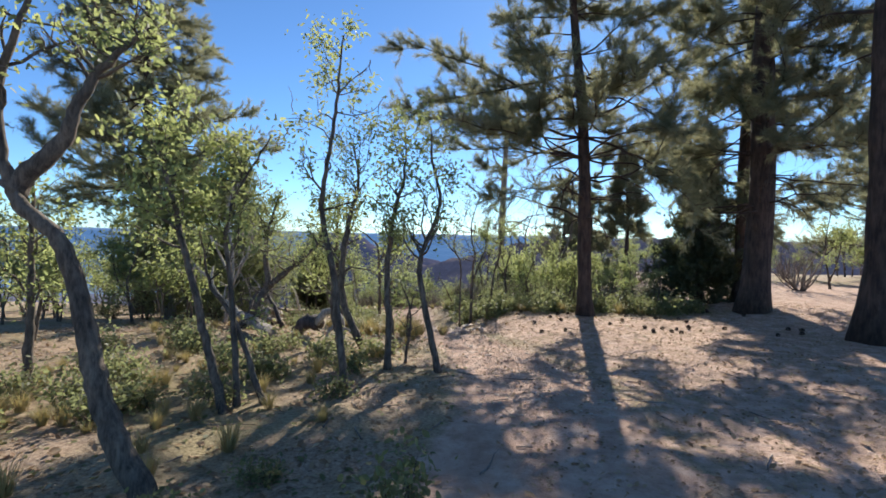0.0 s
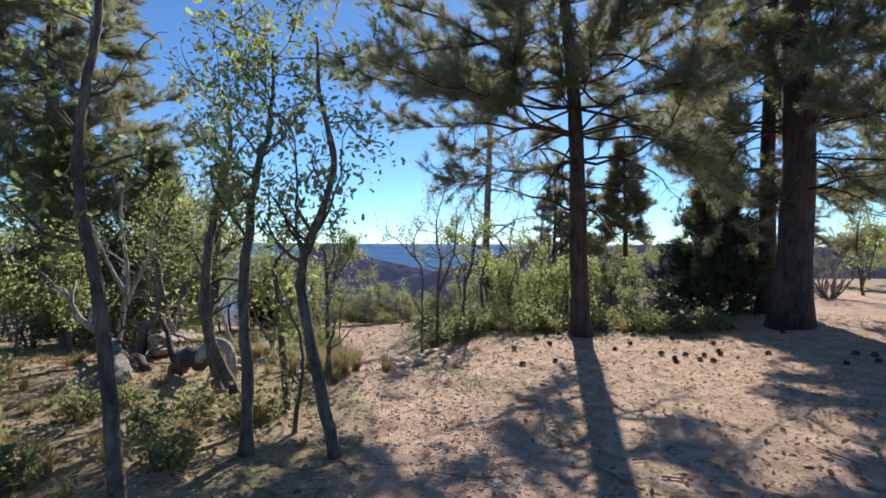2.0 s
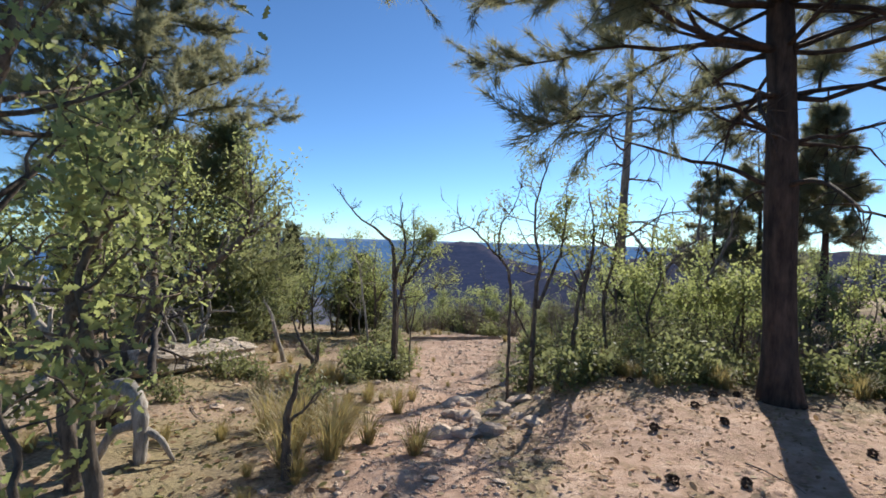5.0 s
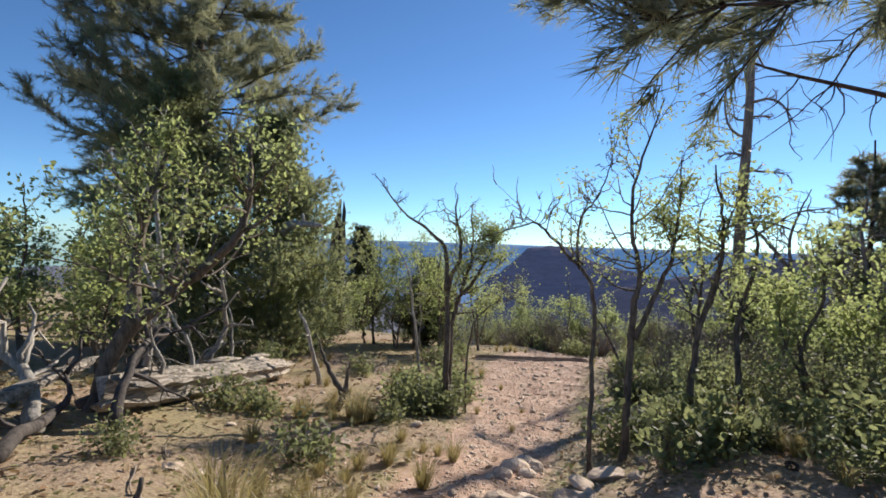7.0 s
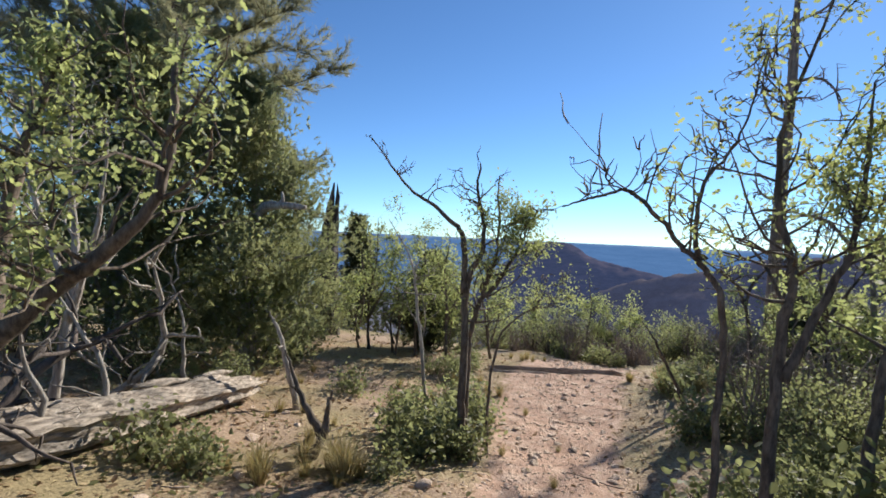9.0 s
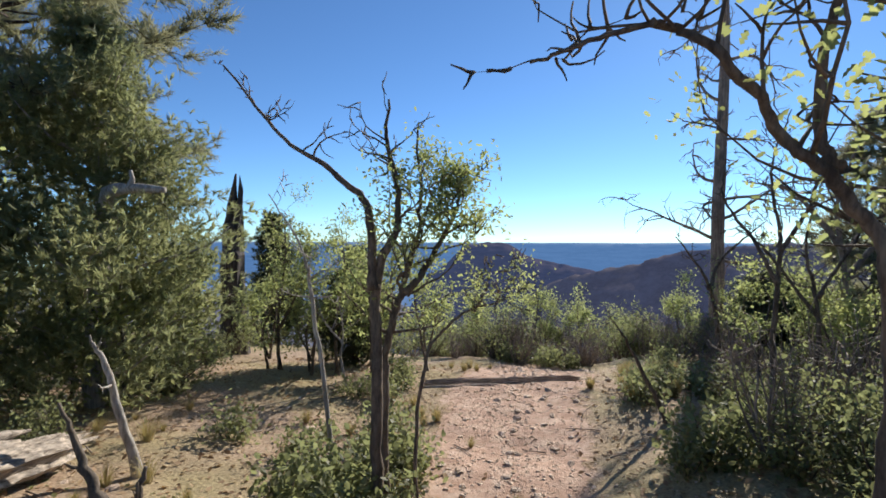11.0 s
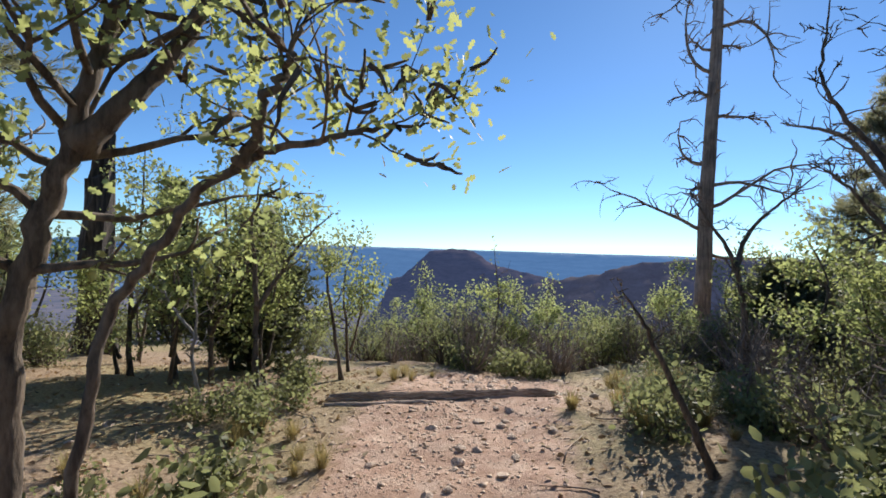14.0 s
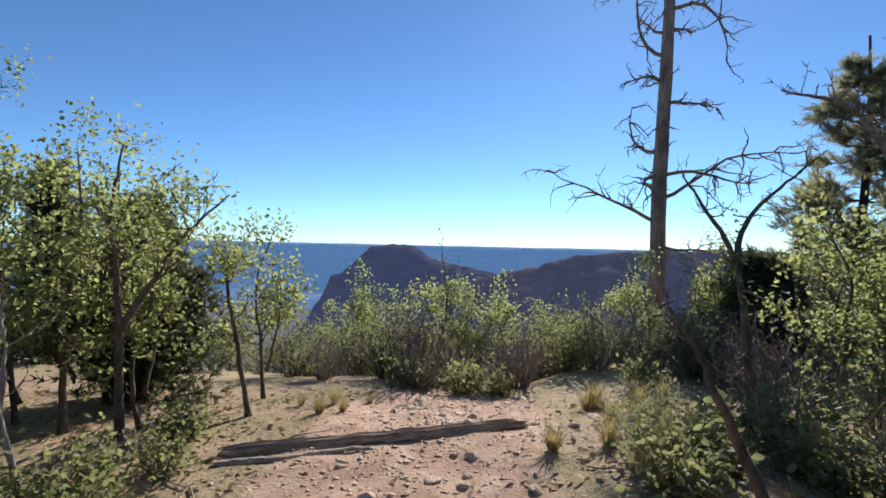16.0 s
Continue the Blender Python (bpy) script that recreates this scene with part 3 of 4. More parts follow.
# ---- snag and dead wood ----
def dead_limb(rng, wood, start, way, size, r, sub=5, droop=0.0):
    limb = wander(rng, start, way, size, 9, 0.22, droop)
    wood.tube(limb, np.linspace(r, r * 0.2, 10), 7, 0.05, rng)
    for s in range(sub):
        j = rng.integers(2, 10)
        twig = wander(rng, limb[j], limb[j] - limb[j - 1] + 0.09 * size * rng.standard_normal(3), size * rng.uniform(0.15, 0.4), 5, 0.35, droop)
        wood.tube(twig, np.linspace(r * 0.4, r * 0.12, 6), 4)
        for q in range(2):
            k = rng.integers(2, 6)
            sprig = wander(rng, twig[k], rng.standard_normal(3), size * rng.uniform(0.06, 0.16), 3, 0.3, 0)
            wood.tube(sprig, np.linspace(r * 0.2, r * 0.08, 4), 3)


def snag():
    rng = np.random.default_rng(31)
    p = at(2.45, 24.7)
    base = root("dead_pine_snag", p, "tall dead pine snag with bare broken limbs at the rim", "dead tree")
    wood = Wood()
    z = np.linspace(-0.3, 8.6 - p[2], 22)
    line = np.stack([0.02 * z + 0.02 * np.sin(z), 0.0 * z, z], axis=1)
    wood.tube(line, np.interp(z, [0, 4, 9, 12], [0.21, 0.165, 0.12, 0.03]), 12, 0.04, rng)
    part("trunk", wood.object("trunk", SNAG_WOOD), base)
    for h, side, size, lift in ((4.65, -1, 2.1, 0.04), (4.25, -1, 0.9, -0.02), (2.7, -1, 1.5, -0.03), (2.0, -1, 1.4, 0.0), (1.1, -1, 2.4, -0.02), (3.6, 1, 1.0, 0.0),
                                (2.3, 1, 1.8, -0.10), (1.6, 1, 2.6, -0.09), (6.0, 1, 1.9, -0.03), (5.2, 1, 0.6, 0.1), (5.6, -1, 0.5, 0.05), (7.0, -1, 1.4, 0.0), (7.4, 1, 1.6, 0.0), (0.6, 1, 1.2, 0)):
        i = int(np.argmin(abs(z + p[2] - h)))
        limb = Wood()
        dead_limb(rng, limb, line[i], (side, rng.uniform(-0.5, 0.2), 0.25), size * 1.15, 0.05, 12, lift)
        part("limb", limb.object("limb", SNAG_WOOD), base)
    stubs = Wood()
    for s in range(26):
        i = rng.integers(8, 22)
        a = rng.uniform(0, 6.28)
        dead_limb(rng, stubs, line[i], (math.cos(a), math.sin(a), 0.2), rng.uniform(0.25, 0.9), 0.03, 2, 0.0)
    tagged(part("twigwork", stubs.object("twigwork", SNAG_WOOD), base), kind="stuff")


snag()


def spike_stump():
    rng = np.random.default_rng(32)
    p = at(-7.7, 17.7)
    base = root("broken_stump", p, "tall charred stump broken to a spike", "stump")
    bm = bmesh.new()
    top = 2.35 - p[2]
    rings = []
    for k, f in enumerate(np.linspace(0, 1, 12)):
        r = 0.27 * (1 - 0.35 * f) * (1.25 if k == 0 else 1)
        rings.append([bm.verts.new((r * math.cos(a) * (1 + 0.12 * rng.standard_normal()), r * math.sin(a) * (1 + 0.12 * rng.standard_normal()),
                                    f * top * (0.72 + 0.28 * max(0, math.cos(a - 0.6)) ** 3 if f > 0.7 else 0.9 if f > 0.6 else 1.0 if f < 0.6 else 1))) for a in np.arange(12) * math.tau / 12])
    for a, b in zip(rings, rings[1:]):
        for j in range(12):
            bm.faces.new((a[j], a[(j + 1) % 12], b[(j + 1) % 12], b[j]))
    bm.faces.new(rings[-1])
    me = bpy.data.meshes.new("trunk")
    bm.to_mesh(me)
    bm.free()
    me.materials.append(CHAR_WOOD)
    part("trunk", new("trunk", me), base)
    w = Wood()
    w.tube(wander(rng, (-0.08, 0, top * 0.7), (0.15, 0, 1), top * 0.3, 5, 0.03, 0), np.linspace(0.14, 0.02, 6), 7, 0.1, rng)
    part("splinter", w.object("splinter", CHAR_WOOD), base)


spike_stump()


def fallen(name, start, end, r0, r1, seed, label, mat, sides=14, sag=0.0, splits=3):
    """A weathered fallen trunk with torn ends and long cracks."""
    rng = np.random.default_rng(seed)
    a, b = np.array(start), np.array(end)
    base = root(name, tuple(a), label, "log")
    n = 28
    t = np.linspace(0, 1, n)
    line = (b - a) * t[:, None]
    line[:, 2] += sag * np.sin(np.pi * t) + 0.004 * rng.standard_normal(n)
    line[:, 0] += 0.015 * np.sin(5 * t + seed)
    line[:, 1] += 0.015 * np.cos(7 * t)
    w = Wood()
    w.tube(line, np.interp(t, [0, 0.06, 0.5, 0.95, 1], [r0 * 0.75, r0, (r0 + r1) / 2, r1, r1 * 0.6]), sides, 0.035, rng, 0.42)
    part("trunk", w.object("trunk", mat, False), base)
    for s in range(splits):
        k = rng.integers(2, n - 8)
        strip = Wood()
        seg = line[k:k + 7] + np.array([0, 0, 1]) * r1 * 0.55 + rng.standard_normal(3) * r1 * 0.4
        strip.tube(seg, np.interp(np.arange(7), [0, 3, 6], [0.01, r1 * 0.35, 0.01]), 5, 0.15, rng)
        part("split_strip", strip.object("split_strip", mat), base)
    return base


trail_log = fallen("trail_log", at(-2.68, 15.86, 0.015), at(-0.72, 16.78, 0.03), 0.062, 0.055, 41, "weathered pale log lying across the trail", LOG_WOOD, 22)
trail_log.scale = (1, 1, 0.85)
split = fallen("split_log", at(-2.66, 15.70, 0.01), at(-1.78, 16.10, 0.015), 0.04, 0.028, 45, "narrow pale split of wood lying against the trail log", LOG_WOOD, 16, 0.0, 1)
split.scale = (1, 1, 0.6)
fallen("fallen_log", at(-3.4, 9.3, 0.2), at(-4.15, 12.0, 0.17), 0.22, 0.15, 42, "bleached fallen tree trunk split along its grain", GREY_LOG, 34, 0.0, 9)
fallen("fallen_limb", at(-2.6, 7.3, 0.1), at(-4.4, 9.6, 0.35), 0.11, 0.06, 43, "grey fallen limb beside the bleached trunk", GREY_LOG, 9, 0.05, 1)


def driftwood():
    rng = np.random.default_rng(44)
    base = root("twisted_root", at(-1.72, 7.55), "bleached twisted root arching from the ground", "dead wood")
    w = Wood()
    arch = spline([(-0.35, 0.1, 0.3), (-0.12, 0.05, 0.55), (0.12, 0, 0.5), (0.2, -0.03, 0.25), (0.22, -0.05, -0.03)], 22)
    w.tube(arch, np.linspace(0.075, 0.05, 22), 9, 0.08, rng)
    w.tube(spline([(0.17, 0, 0.3), (0.02, -0.12, 0.24), (-0.1, -0.18, 0.0)], 12), np.linspace(0.05, 0.03, 12), 8, 0.08, rng)
    w.tube(spline([(0.18, 0, 0.24), (0.34, 0.02, 0.18), (0.46, 0.05, 0.0)], 10), np.linspace(0.04, 0.015, 10), 7, 0.08, rng)
    part("root", w.object("root", GREY_WOOD), base)
    base.scale = (0.78, 0.78, 0.78)
    w = Wood()
    w.tube(spline([(-0.9, 0.5, 0.0), (-0.6, 0.3, 0.28), (-0.3, 0.12, 0.3)], 14), np.linspace(0.12, 0.16, 14), 10, 0.12, rng)
    part("stump", w.object("stump", CHAR_WOOD), base, "dark rotten stump")


driftwood()

# ---- oaks beside the trail ----
B_ = "crooked Gambel oak with sparse lobed leaves beside the trail"
oak("oak_tree", at(-1.51, 2.61), [[(0, 0, -0.05), (-0.24, 0.02, 0.44), (-0.39, 0.03, 0.9), (-0.54, 0.04, 1.4), (-0.80, 0.04, 1.72), (-0.86, 0.06, 2.3), (-0.7, 0.1, 2.9)],
    [(-0.80, 0.04, 1.70), (-0.53, 0.06, 1.99), (-0.36, 0.07, 2.31), (-0.11, 0.1, 2.6)]], 101, "leaning Gambel oak with rough grey bark and a high fork", "trailside oaks", 0.5, True, False, 9, 0.07, 0.075, low=0.62)
oak("oak_tree", at(-1.72, 3.97), [[(0, 0, -0.05), (-0.27, 0.02, 0.75), (-0.44, 0.04, 1.54), (-0.55, 0.05, 2.0), (-0.75, 0.07, 2.5)], [(0.02, 0.14, -0.05), (-0.07, 0.17, 0.97), (-0.07, 0.19, 1.65), (0.28, 0.22, 2.33)]],
    102, "slender Gambel oak with bright backlit leaves", "trailside oaks", 0.9, True, False, 13, 0.08, 0.04, low=0.4)
oak("oak_tree", at(-1.47, 4.21), [[(0, 0, -0.05), (-0.29, 0.01, 0.71), (-0.52, 0.02, 1.05), (-0.6, 0.0, 1.5)]], 103, B_, "trailside oaks", 0.6, True, False, 7, 0.075, 0.03)
oak("oak_tree", at(-0.89, 4.68), [[(0, 0, -0.05), (-0.12, 0.03, 0.93), (-0.26, 0.05, 1.74), (-0.16, 0.08, 2.68), (-0.07, 0.11, 3.4)]], 104, "tall thin Gambel oak with a sparse top", "trailside oaks", 0.75, True, False, 17, 0.075, 0.042, reach=0.55, low=0.35)
oak("oak_tree", at(-0.57, 5.45), [[(0, 0, -0.05), (-0.02, 0.01, 1.16), (0.05, 0.02, 1.82), (0.13, 0.03, 2.16), (0.16, 0.04, 2.62)]], 105, B_, "trailside oaks", 0.85, True, False, 14, 0.075, 0.04, reach=0.75)
oak("oak_tree", at(0.0, 5.5), [[(0, 0, -0.05), (-0.21, 0.01, 0.95), (-0.2, 0.01, 1.3), (-0.02, 0.02, 1.84), (-0.12, 0.03, 2.4), (-0.14, 0.03, 2.76)]], 106, "Gambel oak with an S-shaped trunk and a bare top twig", "trailside oaks", 0.8, True, False, 13, 0.075, 0.042)
oak("oak_sapling", at(-0.44, 6.01), [[(0, 0, -0.05), (0.06, 0.02, 0.55), (-0.09, 0.03, 1.1)]], 107, "small oak sapling beside the trail", "oak saplings", 0.6, True, False, 6, 0.07, 0.022)
oak("oak_tree", at(-3.95, 4.58), [[(0, 0, -0.05), (0.01, 0.02, 0.65), (0.01, 0.05, 1.41), (0.1, 0, 2.1)]], 108, B_, "trailside oaks", 0.8, True, False, 10, 0.075, 0.05)
oak("broken_sapling", at(-0.52, 7.56), [[(0, 0, -0.05), (-0.02, 0.0, 0.3), (0.06, 0.01, 0.68)]], 109, "dead broken sapling stub", "dead saplings", 0.0, True, True, 1, 0.07, 0.04)
oak("oak_tree", at(-0.99, 6.49), [[(0, 0, -0.05), (-0.32, -0.03, 0.77), (-0.28, -0.01, 1.69), (-0.14, 0.02, 2.2), (-0.22, 0.02, 2.77)]], 110, "Gambel oak with dark curving trunk and spreading leafy limbs", "trailside oaks", 0.75, True, False, 18, 0.075, 0.055, reach=0.8)
oak("oak_tree", at(-0.63, 6.47), [[(0, 0, -0.05), (-0.04, 0.01, 0.86), (-0.1, 0.01, 1.26), (0.13, 0.03, 1.5)]], 111, B_, "trailside oaks", 0.8, True, False, 8, 0.075, 0.035)
oak("oak_tree", at(-1.49, 7.07), [[(0, 0, -0.05), (-0.09, -0.01, 0.58), (-0.07, 0.0, 0.94), (-0.01, 0.02, 1.34), (0.25, 0.1, 1.54)], [(-0.07, 0, 0.94), (-0.12, 0.2, 1.5), (-0.1, 0.3, 2.1)]], 112, "Gambel oak with a dark forked trunk beside the twisted root", "trailside oaks", 0.7, True, False, 13, 0.075, 0.05)
oak("oak_tree", at(-3.7, 9.2), [[(0, 0, -0.1), (0.15, 0.1, 0.55), (0.5, 0.25, 0.95), (0.9, 0.45, 1.3), (1.2, 0.6, 1.75), (1.1, 0.7, 2.5)], [(0.3, 0.15, 0.75), (0.2, 0.3, 1.6), (0.4, 0.5, 2.6)]], 128, "oak with a thick leaning dark trunk over the fallen log", "trailside oaks", 0.8, True, False, 20, 0.07, 0.085, reach=0.95, low=0.4)
# in the middle of the walk
oak("oak_tree", at(-1.70, 12.24), [[(0, 0, -0.1), (-0.01, 0.0, 0.9), (-0.03, 0.01, 1.55), (0.06, 0.05, 1.85), (0.08, 0.06, 2.07), (0.01, 0.05, 2.45), (0.06, 0.08, 2.72)],
    [(-0.03, 0.01, 1.5), (-0.07, 0.01, 2.01), (-0.28, -0.05, 2.26), (-0.56, -0.13, 2.47), (-0.96, -0.25, 2.94)]], 113, "half-dead oak with two bare crooked limbs against the sky", "trailside oaks", 0.12, True, True, 9, 0.07, 0.042, reach=0.55, low=0.45)
oak("oak_tree", at(-1.72, 12.44), [[(0, 0, -0.1), (0.0, 0.0, 0.5), (0.02, 0, 0.94), (0.07, 0.01, 1.28), (0.13, 0.02, 1.51), (0.19, 0.03, 1.73), (0.25, 0.05, 1.94), (0.25, 0.06, 2.19), (0.2, 0.1, 2.65)],
    [(0.13, 0.02, 1.5), (0.3, 0.1, 1.75), (0.42, 0.16, 2.05), (0.5, 0.2, 2.3)]], 114, "leafy Gambel oak with sunlit yellow-green leaves", "trailside oaks", 1.0, True, False, 19, 0.052, 0.036, reach=0.62, low=0.34)
oak("oak_tree", at(-1.47, 12.36), [[(0, 0, -0.1), (0.03, 0.0, 0.74), (0.11, -0.01, 1.12), (0.25, -0.03, 1.3), (0.40, -0.06, 1.41), (0.52, -0.04, 1.45), (0.6, 0.06, 1.49), (0.65, 0.15, 1.52)],
    [(0.40, -0.06, 1.41), (0.45, -0.06, 1.51), (0.47, -0.04, 1.58), (0.5, 0.0, 1.68)]], 115, "oak with a thin leafy limb arching over the trail", "trailside oaks", 0.5, True, False, 10, 0.036, 0.014, reach=0.42, low=0.5)
oak("dead_sapling", at(-2.3, 12.79), [[(0, 0, -0.05), (-0.18, -0.05, 1.3), (-0.27, -0.07, 1.77), (-0.53, -0.14, 2.24)]], 116, "thin grey dead oak stem", "dead saplings", 0.0, True, True, 9, 0.07, 0.022, mat=GREY_WOOD, reach=0.5)
oak("oak_tree", at(0.33, 10.76), [[(0, 0, -0.1), (-0.01, 0.02, 0.8), (-0.03, 0, 1.45), (-0.12, -0.03, 1.65), (-0.23, -0.07, 1.79), (-0.38, -0.12, 1.96), (-0.49, -0.16, 2.01), (-0.63, -0.22, 1.96), (-0.78, -0.27, 1.91)],
    [(-0.13, -0.02, 1.68), (-0.16, -0.04, 1.76), (-0.14, -0.03, 2.05), (-0.01, 0.03, 2.27), (0.1, 0.1, 2.75)]], 118, "oak with a long dead crooked limb and a few leaves", "trailside oaks", 0.3, True, True, 14, 0.06, 0.021, reach=0.55, low=0.4)
oak("oak_tree", at(0.55, 10.95), [[(0, 0, -0.1), (0.06, 0.05, 1.2), (0.1, 0.06, 1.5), (0.02, 0.12, 2.2), (0.2, 0.2, 3.0)], [(0.05, 0.05, 1.0), (0.3, 0.1, 1.7), (0.35, 0.1, 2.5)]], 119, "oak with a dark trunk and pale yellow-green leaves", "trailside oaks", 0.8, True, False, 16, 0.052, 0.034, low=0.4)
oak("oak_tree", at(1.0, 11.2), [[(0, 0, -0.1), (0.05, 0.05, 0.8), (0.25, 0.1, 1.6), (0.15, 0.1, 2.3)]], 129, "slim oak on the bank beside the trail", "trailside oaks", 0.8, True, False, 11, 0.07, 0.035, low=0.35)
oak("oak_tree", at(1.45, 11.6), [[(0, 0, -0.1), (-0.05, 0.05, 0.8), (0.05, 0.1, 1.5), (-0.1, 0.1, 2.1)]], 130, "slim oak on the bank beside the trail", "trailside oaks", 0.7, True, False, 10, 0.07, 0.03, low=0.35)
oak("dead_sapling", at(0.30, 14.75), [[(0, 0, -0.05), (-0.34, -0.09, 0.65), (-0.58, -0.16, 1.04)]], 120, "leaning dead stick in the bushes", "dead saplings", 0.0, True, True, 4, 0.07, 0.028, reach=0.4)
oak("dead_sapling", at(-3.54, 12.1), [[(0, 0, -0.05), (-0.21, -0.06, 0.76), (-0.35, -0.11, 1.04)]], 121, "bleached white dead stick", "dead saplings", 0.0, True, True, 2, 0.07, 0.04, mat=GREY_WOOD, reach=0.4)
oak("broken_sapling", at(-2.49, 11.07), [[(0, 0, -0.05), (0.1, 0.05, 0.25), (0.14, 0.08, 0.55)], [(0.08, 0.04, 0.2), (-0.1, 0.0, 0.5), (-0.25, -0.05, 0.85)]], 122, "forked dead stub leaning out of dry grass", "dead saplings", 0.0, True, True, 1, 0.07, 0.05, reach=0.3)
oak("oak_tree", at(-3.6, 15.98), [[(0, 0, -0.05), (-0.05, 0, 0.98), (-0.1, 0, 1.55), (-0.03, 0.02, 2.15)], [(-0.05, 0, 0.8), (0.3, 0.1, 1.4), (0.72, 0.15, 1.8)]], 123, "Gambel oak with thin leafy limbs above the log", "trailside oaks", 0.6, True, False, 11, 0.075, 0.035)
oak("oak_tree", at(-3.0, 16.7), [[(0, 0, -0.05), (-0.2, 0, 1.0), (-0.24, 0, 1.38)]], 124, B_, "trailside oaks", 0.8, True, False, 9, 0.07, 0.025)
oak("oak_tree", at(1.27, 17.3), [[(0, 0, -0.05), (-0.2, 0, 1.34), (-0.66, -0.07, 2.07)], [(-0.2, 0, 1.3), (0.0, 0.1, 1.8), (0.5, 0, 2.3)]], 125, "nearly bare oak with a leaning stem", "trailside oaks", 0.25, True, True, 9, 0.07, 0.04, reach=0.5, low=0.4)
oak("dead_tree", at(2.7, 17.6), [[(0, 0, -0.05), (0.1, 0.1, 1.4), (0.0, 0.1, 2.6), (0.3, 0.1, 3.5)], [(0.1, 0.1, 1.9), (-0.5, 0.0, 2.7), (-1.2, -0.1, 2.9)], [(0.1, 0.1, 1.5), (0.8, 0.1, 2.4), (1.6, 0.1, 2.8)]],
    126, "dead grey oak with tangled bare limbs", "dead trees", 0.0, True, True, 14, 0.07, 0.055, mat=BRUSH, reach=0.6, low=0.35)

oak("dead_tree", at(-4.7, 10.3), [[(0, 0, -0.05), (0.1, 0.1, 1.2), (0.0, 0.1, 2.2), (0.15, 0.1, 3.1)], [(0.1, 0.1, 1.0), (-0.3, 0.0, 1.9), (-0.5, -0.1, 2.7)], [(0.1, 0.1, 0.8), (0.5, 0.1, 1.7), (0.6, 0.1, 2.4)]],
    131, "grey dead oak with fine bare twigs", "dead trees", 0.0, True, True, 14, 0.07, 0.045, mat=GREY_WOOD, reach=0.6, low=0.3)
oak("dead_tree", at(3.6, 16.2), [[(0, 0, -0.05), (0.0, 0.1, 1.2), (-0.2, 0.1, 2.4), (-0.1, 0.1, 3.4)], [(0.0, 0.1, 1.5), (0.4, 0.0, 2.5), (0.3, -0.1, 3.3)], [(0.0, 0.1, 1.2), (-0.7, 0.1, 1.9), (-1.4, 0.1, 2.1)]],
    132, "dead grey oak with tangled bare limbs", "dead trees", 0.0, True, True, 15, 0.07, 0.055, mat=BRUSH, reach=0.65, low=0.3)

oak("dead_tree", at(1.15, 14.7), [[(0, 0, -0.05), (0.02, 0, 1.2), (0.05, 0, 1.8), (-0.05, 0, 2.3), (0.12, 0, 2.9)], [(0.02, 0, 1.3), (-0.2, 0.05, 1.75), (-0.42, 0.1, 2.1), (-0.38, 0.1, 2.6)], [(0.04, 0, 1.6), (0.32, 0, 2.0), (0.36, 0, 2.4), (0.55, 0, 2.9)]],
    133, "dead oak with dark crooked limbs beside the trail", "dead trees", 0.0, True, True, 13, 0.07, 0.028, reach=0.5, low=0.4)
oak("dead_tree", at(1.75, 15.6), [[(0, 0, -0.05), (0.05, 0, 1.1), (-0.05, 0, 1.8), (0.1, 0, 2.6)], [(0.05, 0, 1.0), (-0.4, 0.05, 1.7), (-0.7, 0.1, 1.95)], [(0.04, 0, 1.2), (0.4, 0, 1.9), (0.45, 0, 2.5)]],
    134, "dead oak with tangled grey twigs", "dead trees", 0.0, True, True, 15, 0.07, 0.027, reach=0.6, low=0.3)
for x, y, seed, h in ((-4.4, 16.3, 136, 2.3), (-4.9, 17.3, 137, 2.5), (-5.4, 16.2, 139, 2.6)):
    oak("oak_tree", at(x, y), [[(0, 0, -0.05), (-0.08, 0.05, 0.35 * h), (0.1, 0.0, 0.7 * h), (0.05, 0.05, h)], [(-0.04, 0.02, 0.25 * h), (0.35, 0.05, 0.55 * h), (0.5, 0.1, 0.85 * h)]], seed,
        "small Gambel oak with olive leaves at the clearing's edge", "oaks at the clearing", 0.85, False, False, 12, 0.075, 0.03)
oak("dead_sapling", at(-3.6, 15.2), [[(0, 0, -0.05), (-0.08, 0.0, 0.45), (-0.05, 0.0, 0.8), (-0.13, 0.0, 1.2)], [(-0.06, 0, 0.6), (-0.3, 0.0, 0.85), (-0.45, 0.0, 1.15)]], 135, "thin pale dead oak stem among shrubs", "dead saplings", 0.0, True, True, 5, 0.07, 0.02, mat=GREY_WOOD, reach=0.5)

# ---- thickets ----
sap = [oak("oak_sapling", at(-4.7 + 1.3 * k, 16.0 + 1.7 * k), [[(0, 0, -0.05), (0.08 * (-1) ** k, 0.05, 0.6), (-0.05, 0.1 * (-1) ** k, 1.2), (0.1, 0.0, 1.75 + 0.1 * k)], [(0.03, 0, 0.3), (0.2, -0.1, 0.9), (0.25, -0.2, 1.4)]],
           140 + k, "slim oak sapling in the thicket", "oak saplings", 0.75, False, False, 9, 0.085, 0.024) for k in range(2)]
sap += [oak("oak_sapling", at(2.1 + 1.2 * k, 12.6 + 0.5 * k), [[(0, 0, -0.05), (-0.08 * (-1) ** k, 0.05, 0.7), (0.06, -0.1 * (-1) ** k, 1.3), (0.0, 0.0, 1.9 + 0.15 * k)], [(0.03, 0, 0.2), (-0.2, 0.1, 0.8), (-0.25, 0.2, 1.35)]],
            150 + k, "slim oak sapling in the thicket", "oak saplings", 0.7, False, False, 9, 0.085, 0.026) for k in range(2)]
low = [shrub("oak_shrub", at(1.2 + 0.9 * k, 13.2 + 0.6 * k), 0.6 + 0.12 * k, 160 + k, "low bright green oak shrub on sandy soil", "oak shrubs", SHRUB_LEAF, 15, 8, 0.058) for k in range(3)]
